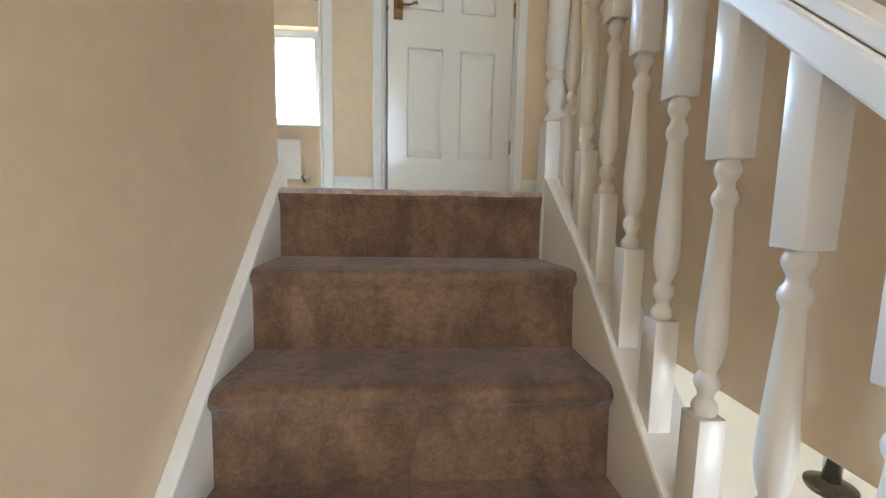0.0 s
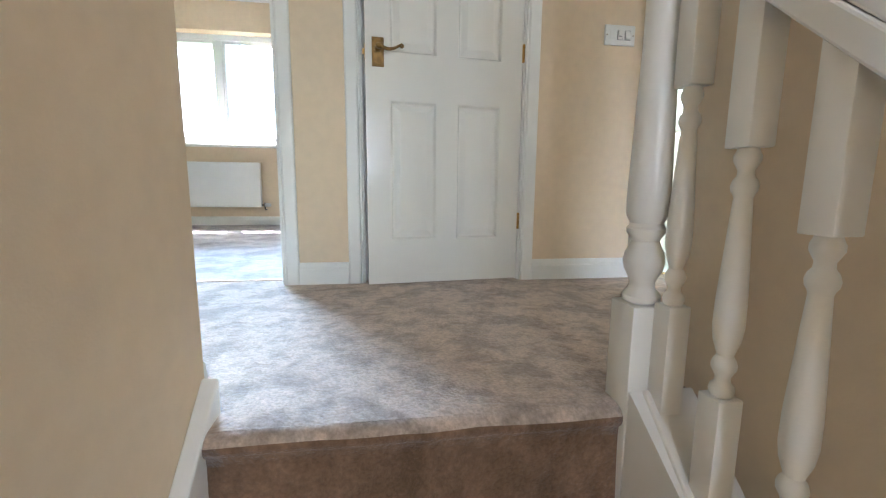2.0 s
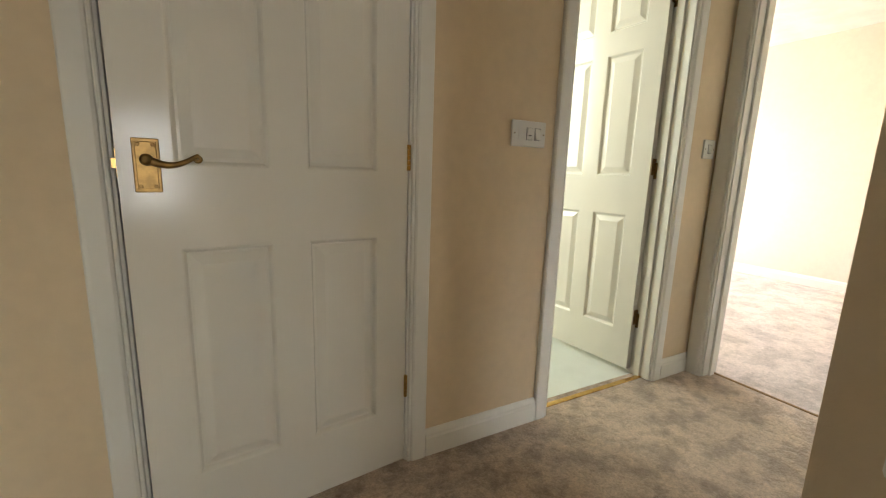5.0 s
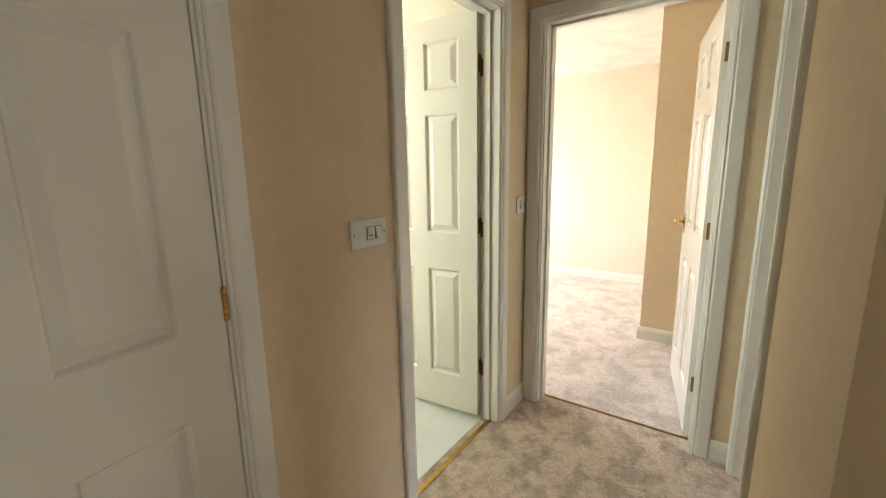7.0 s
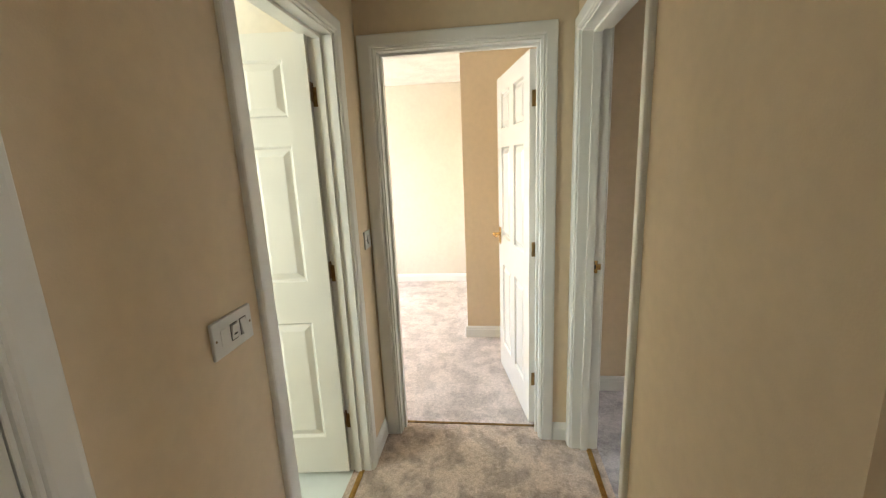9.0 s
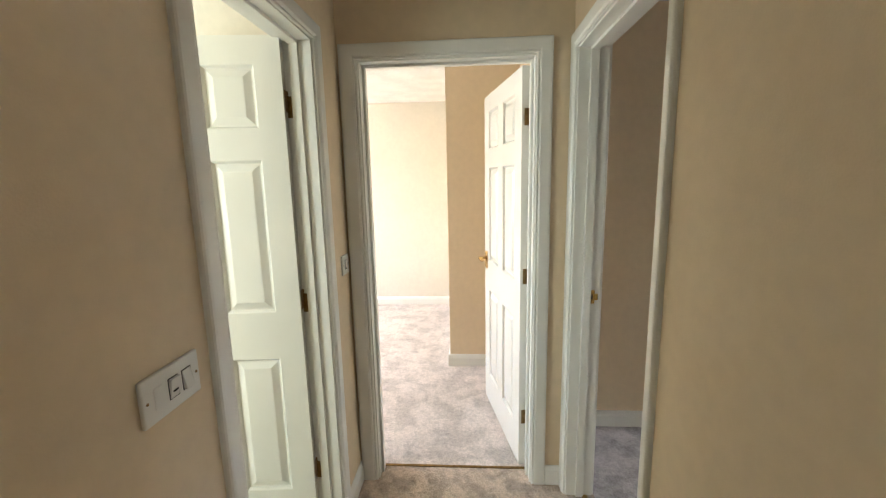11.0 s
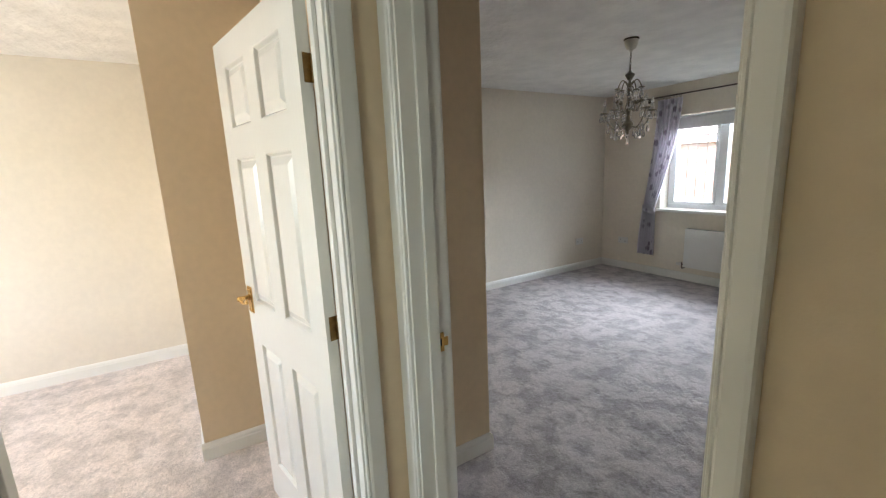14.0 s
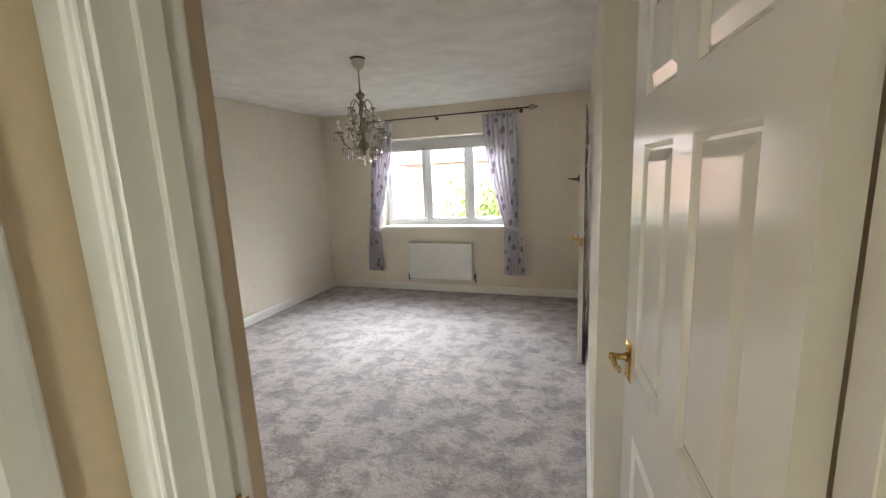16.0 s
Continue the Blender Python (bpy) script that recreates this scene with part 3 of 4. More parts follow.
skirting([("y", 5.10, -1, 0.76, 4.2), ("x", 0.76, 1, 3.44, 5.10), ("y", 3.44, -1, 0.22, 0.776), ("x", 0.22, 1, XE2, 3.44), ("y", XE2, 1, 1.13, 4.2)], "baseboard_bedroom_a")
skirting([("x", YB, 1, 1.49, 4.95), ("y", 4.95, -1, YB, -0.54), ("x", -0.54, -1, 2.629, 4.95), ("y", 2.645, -1, -0.54, YS2), ("y", 1.49, 1, YB, -0.97), ("x", YS2, -1, DOOR_B[1] + 0.074, 2.645), ("x", -0.97, 1, 0.92, 1.506)], "baseboard_bedroom_b")

# ---- staircase ----
RISE, GO, X0, X1 = 0.200, 0.220, -0.378, 0.420
stairs = thing("staircase", "carpeted staircase in trodden taupe cut pile painted in shade, with white strings", "staircase")


def step_mesh(x1=X1):
    """A carpeted step with rolled nosing, its nose at y = 0 and its top at z = 0."""
    bm = bmesh.new()
    back = GO + 0.03
    prof = [(back, 0.0), (0.10, 0.0), (0.045, 0.0015), (0.016, -0.001), (0.004, -0.007), (-0.003, -0.016), (-0.004, -0.026), (0.001, -0.036), (0.008, -0.043), (0.010, -0.06), (0.008, -0.12), (0.004, -RISE - 0.004), (back, -RISE - 0.004)]
    nx = 16
    cols = []
    for i in range(nx + 1):
        x = X0 + (x1 - X0) * i / nx
        j = 0.003 * noise.noise((x * 9, 0.3, 1.7))
        cols.append([bm.verts.new((x, y + (j if 2 < k < 11 else 0), z + (j if 1 < k < 7 else 0))) for k, (y, z) in enumerate(prof)])
    n = len(prof)
    for a, b in zip(cols, cols[1:]):
        for k in range(n):
            bm.faces.new((a[k], b[k], b[(k + 1) % n], a[(k + 1) % n]))
    bm.faces.new(cols[0])
    bm.faces.new(cols[-1][::-1])
    bmesh.ops.recalc_face_normals(bm, faces=bm.faces)
    return bm


step_data = mesh_of(step_mesh(), CARPET_SHADED, "step")
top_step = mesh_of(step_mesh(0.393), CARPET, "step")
# shade painted on the top riser; its tread keeps the landing colour
top_step.materials.append(CARPET_SHADED)
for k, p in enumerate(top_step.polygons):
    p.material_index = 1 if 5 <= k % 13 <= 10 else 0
for data in (step_data, top_step):
    for p in data.polygons:
        p.use_smooth = p.center.y < 0.06 and p.center.z > -0.07
for k in range(13):
    st = new("step", step_data if k else top_step)
    st.parent = stairs
    st.location = (0, -GO * k, -RISE * k + 0.0005)


def string_mesh(x0, x1, top, low, y0, y1):
    """A raking board between two parallel lines z = top(y) and z = low(y)."""
    bm = bmesh.new()
    pts = [(y1, low(y1)), (y0, low(y0)), (y0, top(y0)), (y1, top(y1))]
    a = [bm.verts.new((x0, y, z)) for y, z in pts]
    b = [bm.verts.new((x1, y, z)) for y, z in pts]
    bm.faces.new(a)
    bm.faces.new(b[::-1])
    for k in range(4):
        bm.faces.new((a[k], b[k], b[(k + 1) % 4], a[(k + 1) % 4]))
    bmesh.ops.recalc_face_normals(bm, faces=bm.faces)
    bmesh.ops.bevel(bm, geom=list(bm.edges), offset=0.004, segments=2, affect="EDGES", profile=0.5)
    return bm


SL = RISE / GO


def string_top(y):
    return 0.055 + SL * y


part("wall_string", string_mesh(XW + 0.0005, X0, lambda y: 0.90 * y - 0.006, lambda y: 0.90 * y - 0.28, -2.9, 0.086), TRIM, stairs, "white painted wall string")
part("outer_string", string_mesh(X1, X1 + 0.04, string_top, lambda y: string_top(y) - 0.30, -2.9, -0.012), TRIM, stairs, "white painted outer string")
flare = bmesh.new()
lo, hi = [], []
for fx, fy in ((0.3935, -0.011), (X1 - 0.0005, -0.215), (X1 - 0.0005, -0.011)):
    lo.append(flare.verts.new((fx, fy, string_top(fy) - 0.30)))
    hi.append(flare.verts.new((fx, fy, string_top(fy) - 0.003)))
flare.faces.new(hi)
flare.faces.new(lo[::-1])
for k in range(3):
    flare.faces.new((lo[k], lo[(k + 1) % 3], hi[(k + 1) % 3], hi[k]))
bmesh.ops.recalc_face_normals(flare, faces=flare.faces)
part("string_flare", flare, TRIM, stairs, "white filler where the string meets the newel")
part("string_cap", string_mesh(X1 + 0.001, X1 + 0.105, lambda y: string_top(y) + 0.004, lambda y: string_top(y) - 0.018, -2.9, -0.014), TRIM, stairs, "white capping under the balusters")
part("apron", boxes((X1, XS, 0.0, 0.02, -0.37, 0.0)), TRIM, stairs, "white painted apron board")

# ---- balustrade ----
bal = thing("balustrade", "white painted turned-baluster balustrade beside the stairs", "balustrade")
XB = 0.454
NEWEL = [(0.030, 0.0), (0.040, 0.006), (0.041, 0.016), (0.036, 0.022), (0.028, 0.030), (0.026, 0.040), (0.031, 0.052), (0.040, 0.066), (0.0435, 0.082), (0.041, 0.098), (0.033, 0.112), (0.029, 0.122), (0.033, 0.130), (0.040, 0.138), (0.041, 0.146), (0.036, 0.152), (0.034, 0.156), (0.043, 0.172), (0.0445, 0.20), (0.040, 0.34), (0.034, 0.50), (0.032, 0.56), (0.040, 0.575), (0.041, 0.585), (0.033, 0.60)]
XNW = XB - 0.024
NEWEL = [(r * 0.86, z) for r, z in NEWEL]
bm = boxes((XNW - 0.039, XNW + 0.039, -0.009, 0.069, -0.40, 0.208), bevel=0.004)
join(bm, lathe(NEWEL, 24, Matrix.Translation((XNW, 0.030, 0.207))))
join(bm, boxes((XNW - 0.039, XNW + 0.039, -0.009, 0.069, 0.800, 1.06), bevel=0.004))
join(bm, lathe([(0.035, 0), (0.05, 0.01), (0.05, 0.02), (0.03, 0.03), (0.045, 0.055), (0.047, 0.075), (0.035, 0.10), (0.01, 0.115)], 20, Matrix.Translation((XNW, 0.030, 1.06))))
newel = part("newel_post", bm, TRIM, bal, "white turned newel post", "edges")
# one baluster, its lower block's top at z = 0
BAL = [(0.012, -0.004), (0.0165, 0.003), (0.0182, 0.010), (0.0165, 0.018), (0.0115, 0.024), (0.0105, 0.031), (0.0130, 0.037), (0.0172, 0.045), (0.0178, 0.052), (0.0155, 0.060), (0.0112, 0.067), (0.0135, 0.074), (0.0185, 0.090), (0.0212, 0.112), (0.0208, 0.15), (0.0182, 0.20), (0.0150, 0.26), (0.0122, 0.308), (0.0135, 0.313), (0.0168, 0.319), (0.0176, 0.326), (0.0155, 0.334), (0.0112, 0.340), (0.0105, 0.348), (0.0140, 0.355), (0.0172, 0.362), (0.0172, 0.369), (0.0140, 0.377), (0.012, 0.384)]


def baluster_mesh():
    bm = boxes((-0.0215, 0.0215, -0.0215, 0.0215, -0.193, 0.0), bevel=0.0025)
    for v in bm.verts:
        if v.co.z < -0.1:
            v.co.z += SL * v.co.y - 0.012
    join(bm, lathe(BAL, 18))
    up = boxes((-0.0215, 0.0215, -0.0215, 0.0215, 0.380, 0.62), bevel=0.0025)
    for v in up.verts:
        if v.co.z > 0.5:
            v.co.z += SL * v.co.y
    return join(bm, up)


bal_data = mesh_of(baluster_mesh(), TRIM, "baluster", "edges")
for k in range(22):
    y = -0.029 - 0.1238 * k
    if y < -2.8:
        break
    ob = new("baluster", bal_data)
    ob.parent = bal
    ob.location = (XB, y, string_top(y) + 0.190)
bm = bmesh.new()
ry0, ry1 = -2.85, -0.015
for rx0, rx1, dz0, dz1 in ((-0.030, 0.030, 0.778, 0.825), (-0.024, 0.024, 0.825, 0.850)):
    join(bm, string_mesh(XB + rx0, XB + rx1, lambda y: string_top(y) + dz1, lambda y: string_top(y) + dz0, ry0, ry1))
part("handrail", bm, TRIM, bal, "white moulded handrail")

# ---- switches and sockets ----


def switch(label, gangs, w, at, rz):
    """A moulded plate with rockers; its back at y = 0, facing -y."""
    ob = thing("light_switch", label, "light switch", at=at, rz=rz)
    part("plate", boxes((-w / 2, w / 2, -0.009, 0, -0.0435, 0.0435), bevel=0.0035, seg=3), PLASTIC, ob)
    for i in range(gangs):
        x = (i - (gangs - 1) / 2) * (0.036 if gangs > 1 else 0)
        if gangs == 3 and i == 0:
            part("blank_module", boxes((x - 0.0115, x + 0.0115, -0.0102, -0.0088, -0.0195, 0.0195), bevel=0.0005, seg=1), PLASTIC, ob, "flush blank module")
            continue
        # flat dark inlay instead of the shade in the rocker's gap
        part("rocker_gap_shade", boxes((x - 0.0128, x + 0.0128, -0.0096, -0.0088, -0.0205, 0.0205)), DARK, ob, "painted gap shade round the rocker")
        bm = boxes((x - 0.0115, x + 0.0115, -0.0135, -0.009, -0.019, 0.019), bevel=0.0012, seg=1)
        for v in bm.verts:
            if v.co.y < -0.011:
                v.co.y += 0.0035 * (v.co.z / 0.019) * (1 if i != 1 else -1)
        rocker = part("rocker", bm, PLASTIC, ob)
        if gangs == 3 and i == 1:
            part("neon_slot", boxes((x - 0.006, x + 0.006, -0.0142, -0.0125, -0.007, -0.004)), DARK, rocker, "dark slot in the rocker")
    for s in (-1, 1):
        part("screw", lathe([(0.003, 0), (0.003, 0.0008), (0.001, 0.0014)], 8, Matrix.Translation((s * (w / 2 - 0.0105), -0.009, 0)) @ Matrix.Rotation(radians(90), 4, "X")), BRASS_OLD, ob)
    return ob


switch("white plastic three-gang light switch on the landing wall", 3, 0.147, (0.995, YN, 1.118), 0)
switch("white plastic single light switch beside the bedroom door", 1, 0.087, (2.075, YN, 1.125), 0)


def socket(at, rz):
    ob = thing("power_socket", "white plastic double power socket low on the wall", "power socket", at=at, rz=rz)
    part("plate", boxes((-0.073, 0.073, -0.009, 0, -0.043, 0.043), bevel=0.003), PLASTIC, ob)
    for s in (-1, 1):
        # pin holes as raised dark blocks, their shade put into the colour
        part("socket_hole_shade", boxes((s * 0.035 - 0.003, s * 0.035 + 0.003, -0.0098, -0.0088, -0.002, 0.008), (s * 0.035 - 0.012, s * 0.035 - 0.006, -0.0098, -0.0088, -0.02, -0.016), (s * 0.035 + 0.006, s * 0.035 + 0.012, -0.0098, -0.0088, -0.02, -0.016)), DARK, ob)
        part("rocker", boxes((s * 0.012 - 0.005, s * 0.012 + 0.005, -0.0125, -0.009, 0.018, 0.034), bevel=0.001, seg=1), PLASTIC, ob)
    return ob


socket((4.95, -3.95, 0.40), -90)
socket((4.60, YB, 0.40), 180)

# ---- radiators ----


def radiator(label, x0, x1, z0, z1, wall, out):
    """Panel radiator on a wall along x, standing out towards `out`."""
    cx = (x0 + x1) / 2
    ob = thing("radiator", label, "radiator", at=(cx, wall, 0), rz=0 if out < 0 else 180)
    w = (x1 - x0) / 2
    bm = boxes((-w, w, -0.095, -0.082, z0, z1), bevel=0.004)
    part("front_panel", bm, RAD, ob)
    bm = bmesh.new()
    for i in range(int(2 * w / 0.035)):
        x = -w + 0.02 + i * 0.035
        add_box(bm, x, x + 0.020, -0.0815, -0.045, z0 + 0.03, z1 - 0.03)
    part("fins", bm, RAD, ob)
    part("rear_panel", boxes((-w, w, -0.045, -0.034, z0, z1), bevel=0.004), RAD, ob)
    for s in (-1, 1):
        part("side_cover", boxes((s * w - 0.004, s * w + 0.004, -0.0945, -0.0345, z0 + 0.004, z1 + 0.002), bevel=0.0015, seg=1), RAD, ob)
        part("bracket", boxes((s * (w - 0.12) - 0.015, s * (w - 0.12) + 0.015, -0.034, 0, z0 + 0.05, z1 - 0.05)), RAD, ob)
    bm = bmesh.new()
    add_box(bm, -w, w, -0.094, -0.035, z1 - 0.002, z1 + 0.003, 0.001, 1)
    part("top_grille", bm, RAD, ob)
    slots = bmesh.new()
    for i in range(int(2 * w / 0.012) - 3):
        add_box(slots, -w + 0.02 + i * 0.012, -w + 0.026 + i * 0.012, -0.085, -0.045, z1 + 0.003, z1 + 0.0036)
    # thin dark strips on the solid grille imitate shaded slots
    part("grille_slot_shade", slots, DARK, ob, "shade of the top grille slots, drawn as dark strips")
    for s, knob in ((1 if out < 0 else -1, True), (-1 if out < 0 else 1, False)):
        xv = s * (w + 0.035)
        bm = tube([(s * w, -0.064, z0 + 0.025), (xv, -0.064, z0 + 0.025)], 0.009)
        join(bm, tube([(xv, -0.064, z0 + 0.05), (xv, -0.064, z0 - 0.01), (xv, -0.050, z0 - 0.028), (xv, 0.0, z0 - 0.03)], 0.0075))
        v = part("valve", bm, IRON, ob, "dark valve on a short tail into the wall", True)
        if knob:
            part("valve_head", lathe([(0.014, 0), (0.019, 0.006), (0.020, 0.05), (0.016, 0.062), (0.006, 0.066)], 16, Matrix.Translation((xv, -0.064, z0 + 0.025)) @ Matrix.Rotation(radians(90 * s), 4, "Y")), PLASTIC, v, "white thermostatic valve head", True)
        else:
            part("valve_cap", lathe([(0.010, 0), (0.012, 0.004), (0.012, 0.03), (0.006, 0.034)], 12, Matrix.Translation((xv, -0.064, z0 + 0.04))), IRON, v, "", True)
    return ob


radiator("white panel radiator under the front bedroom window", 2.86, 3.71, 0.185, 0.655, YB, 1)
radiator("white panel radiator under the bedroom window", -2.27, -1.43, 0.205, 0.69, YC, -1)

# ---- windows ----


def window_unit(name, label, x0, x1, z0, z1, y, mullions, bars=None):
    """Framed window on a plane y; mullions are x places; bars: lead squares (columns, rows)."""
    ob = new(name)
    tagged(ob, label, "window", kind="structure")
    f, d = 0.055, 0.035
    part("window_frame", boxes((x0, x1, y - d, y + d, z0, z0 + f), (x0, x1, y - d, y + d, z1 - f, z1), (x0, x0 + f, y - d, y + d, z0 + f, z1 - f), (x1 - f, x1, y - d, y + d, z0 + f, z1 - f), bevel=0.005), UPVC, ob)
    edges = [x0 + f, *mullions, x1 - f]
    for m in mullions:
        part("mullion", boxes((m - 0.03, m + 0.03, y - d, y + d, z0 + f, z1 - f), bevel=0.005), UPVC, ob)
    for i in range(len(edges) - 1):
        a = edges[i] + (0.03 if i else 0)
        b = edges[i + 1] - (0.03 if i < len(edges) - 2 else 0)
        s = 0.035
        q = y + 0.004
        sash = part("sash", boxes((a, b, q - 0.033, q + 0.042, z0 + f, z0 + f + s), (a, b, q - 0.033, q + 0.042, z1 - f - s, z1 - f), (a, a + s, q - 0.033, q + 0.042, z0 + f + s, z1 - f - s), (b - s, b, q - 0.033, q + 0.042, z0 + f + s, z1 - f - s), bevel=0.004), UPVC, ob)
        g = part("pane", boxes((a + s, b - s, y - 0.003, y + 0.003, z0 + f + s, z1 - f - s)), GLASS, sash, "clear glass pane")
        g.visible_shadow = False
        if bars:
            bm = bmesh.new()
            for k in range(1, bars[0]):
                xx = a + s + (b - a - 2 * s) * k / bars[0]
                add_box(bm, xx - 0.003, xx + 0.003, y - 0.005, y + 0.005, z0 + f + s, z1 - f - s)
            for k in range(1, bars[1]):
                zz = z0 + f + s + (z1 - z0 - 2 * f - 2 * s) * k / bars[1]
                add_box(bm, a + s, b - s, y - 0.0046, y + 0.0046, zz - 0.0035, zz + 0.0035)
            part("lead_bars", bm, LEAD, sash, "thin grey lead strips in squares")
        part("handle", boxes((b - 0.022 if i == 0 else a + 0.008, b - 0.008 if i == 0 else a + 0.022, q - 0.05, q - 0.033, (z0 + z1) / 2 - 0.06, (z0 + z1) / 2 + 0.05), bevel=0.003) if y > 0 else boxes((b - 0.022 if i == 0 else a + 0.008, b - 0.008 if i == 0 else a + 0.022, q + 0.042, q + 0.058, (z0 + z1) / 2 - 0.06, (z0 + z1) / 2 + 0.05), bevel=0.003), UPVC, sash)
    return ob


wb = window_unit("window_b", "white framed three-light window with leaded panes", WIN_B[0], WIN_B[1], WIN_B[2] + 0.03, WIN_B[3], YB - 0.20, (2.925, 3.50), (4, 6))
part("window_sill", boxes((WIN_B[0] - 0.03, WIN_B[1] + 0.03, YB, YB + 0.035, WIN_B[2] - 0.005, WIN_B[2] + 0.030), (WIN_B[0], WIN_B[1], YB - 0.165, YB, WIN_B[2] + 0.001, WIN_B[2] + 0.030), bevel=0.006), TRIM, wb, "white painted window board")
wc = window_unit("window_c", "white framed two-light window", WIN_C[0], WIN_C[1], WIN_C[2] + 0.03, WIN_C[3], YC + 0.16, (-1.84,))
part("window_sill", boxes((WIN_C[0] - 0.06, WIN_C[1] + 0.06, YC - 0.04, YC, WIN_C[2] - 0.005, WIN_C[2] + 0.030), (WIN_C[0], WIN_C[1], YC, YC + 0.125, WIN_C[2] + 0.001, WIN_C[2] + 0.030), bevel=0.006), TRIM, wc, "white painted window board")

# roller blind, half wound up, at the head of the front bedroom window
blind = thing("roller_blind", "white roller blind wound up at the window head", "blind", at=((WIN_B[0] + WIN_B[1]) / 2, YB - 0.06, 0))
bw = (WIN_B[1] - WIN_B[0]) / 2 - 0.02
part("roller", tube([(-bw, 0, WIN_B[3] - 0.045), (bw, 0, WIN_B[3] - 0.045)], 0.026, 16), BLIND, blind, "", True)
part("cloth", boxes((-bw + 0.01, bw - 0.01, 0.0245, 0.0265, WIN_B[3] - 0.150, WIN_B[3] - 0.045)), BLIND, blind)
part("bottom_bar", boxes((-bw + 0.01, bw - 0.01, 0.020, 0.031, WIN_B[3] - 0.166, WIN_B[3] - 0.150), bevel=0.003), UPVC, blind)

# ---- curtains and pole ----


def curtain(x_top, x_tie, x_bot, label):
    """A gathered curtain tied back: (lo, hi) across at the top, tie and hem."""
    ob = thing("curtain", label, "curtain", "pair of curtains", at=(0, YB, 0))
    bm = bmesh.new()
    z_top, z_tie, z_bot = 2.19, 0.88, 0.27
    nz, nx, folds = 44, 72, 7
    grid = []
    for j in range(nz + 1):
        z = z_top + (z_bot - z_top) * j / nz
        if z > z_tie:
            u = (z_top - z) / (z_top - z_tie)
            u = u ** 1.6
            lo = x_top[0] + (x_tie[0] - x_top[0]) * u
            hi = x_top[1] + (x_tie[1] - x_top[1]) * u
        else:
            u = (z_tie - z) / (z_tie - z_bot)
            u = math.sin(u * math.pi / 2) ** 0.8
            lo = x_tie[0] + (x_bot[0] - x_tie[0]) * u
            hi = x_tie[1] + (x_bot[1] - x_tie[1]) * u
        row = []
        for i in range(nx + 1):
            s = i / nx
            amp = 0.020 + 0.008 * noise.noise((s * 4, z * 1.5, x_top[0]))
            ph = s * folds * 2 * math.pi + 0.5 * noise.noise((s * 3, z * 1.2, 4.0))
            row.append(bm.verts.new((lo + (hi - lo) * s + 0.006 * math.cos(ph * 2), 0.085 + amp * math.sin(ph), z + 0.004 * math.sin(ph) * (j == nz))))
        grid.append(row)
    for a, b in zip(grid, grid[1:]):
        for i in range(nx):
            bm.faces.new((a[i], a[i + 1], b[i + 1], b[i]))
    cloth = part("cloth", bm, CURTAIN, ob, "pale lilac cotton with a grey leaf print", True)
    sol = cloth.modifiers.new("thickness", "SOLIDIFY")
    sol.thickness = 0.003
    tx0, tx1 = x_tie[0] - 0.012, x_tie[1] + 0.012
    pts = [(tx0 + (tx1 - tx0) * (0.5 + 0.5 * math.cos(a)), 0.085 + 0.042 * math.sin(a), z_tie - 0.02 + 0.03 * math.cos(a)) for a in [k * math.pi / 8 for k in range(17)]]
    bm = bmesh.new()
    prev = None
    for p in pts:
        cur = [bm.verts.new((p[0], p[1], p[2] - 0.03)), bm.verts.new((p[0], p[1], p[2] + 0.03))]
        if prev:
            bm.faces.new((prev[0], cur[0], cur[1], prev[1]))
        prev = cur
    tie = part("tieback", bm, CURTAIN, ob, "matching lilac tieback", True)
    sol = tie.modifiers.new("thickness", "SOLIDIFY")
    sol.thickness = 0.004
    return ob


curtain((3.84, 4.14), (4.12, 4.27), (4.10, 4.32), "lilac leaf-print curtain tied back beside the window")
curtain((2.27, 2.68), (2.27, 2.44), (2.17, 2.45), "lilac leaf-print curtain tied back with a matching band")
pole = thing("curtain_pole", "dark bronze curtain pole with twisted cage finials", "curtain pole", at=(0, YB + 0.085, 2.225))
part("rod", tube([(2.17, 0, 0), (4.38, 0, 0)], 0.0080, 12), IRON, pole, "", True)
for xe, s in ((2.17, -1), (4.38, 1)):
    bm = lathe([(0.012, 0), (0.013, 0.012), (0.008, 0.016)], 12, Matrix.Translation((xe, 0, 0)) @ Matrix.Rotation(radians(90 * s), 4, "Y"))
    for k in range(5):
        pts = []
        for i in range(11):
            u = i / 10
            a = 2 * math.pi * (k / 5 + 0.45 * u)
            r = 0.026 * math.sin(math.pi * u) ** 0.8 + 0.002
            pts.append((xe + s * (0.014 + 0.10 * u), r * math.cos(a), r * math.sin(a)))
        join(bm, tube(pts, 0.0028, 6))
    join(bm, lathe([(0.007, 0), (0.006, 0.01), (0.001, 0.028)], 8, Matrix.Translation((xe + s * 0.112, 0, 0)) @ Matrix.Rotation(radians(90 * s), 4, "Y")))
    part("finial", bm, IRON, pole, "twisted cage finial", True)
for xb in (2.24, 3.27, 4.31):
    part("bracket", join(tube([(xb, 0, -0.01), (xb, -0.045, -0.02), (xb, -0.085, -0.02)], 0.006, 8), lathe([(0.022, 0), (0.022, 0.004), (0.012, 0.008)], 14, Matrix.Translation((xb, -0.0848, -0.02)) @ Matrix.Rotation(radians(-90), 4, "X"))), IRON, pole, "", True)
for lo, hi in ((3.88, 4.16), (2.27, 2.60)):
    for i in range(8):
        xr = lo + (hi - lo) * i / 7
        pts = [(xr, 0.017 * math.cos(a), -0.006 + 0.017 * math.sin(a)) for a in [k * math.pi / 7 for k in range(15)]]
        part("ring", tube(pts, 0.0022, 6), IRON, pole, "", True)

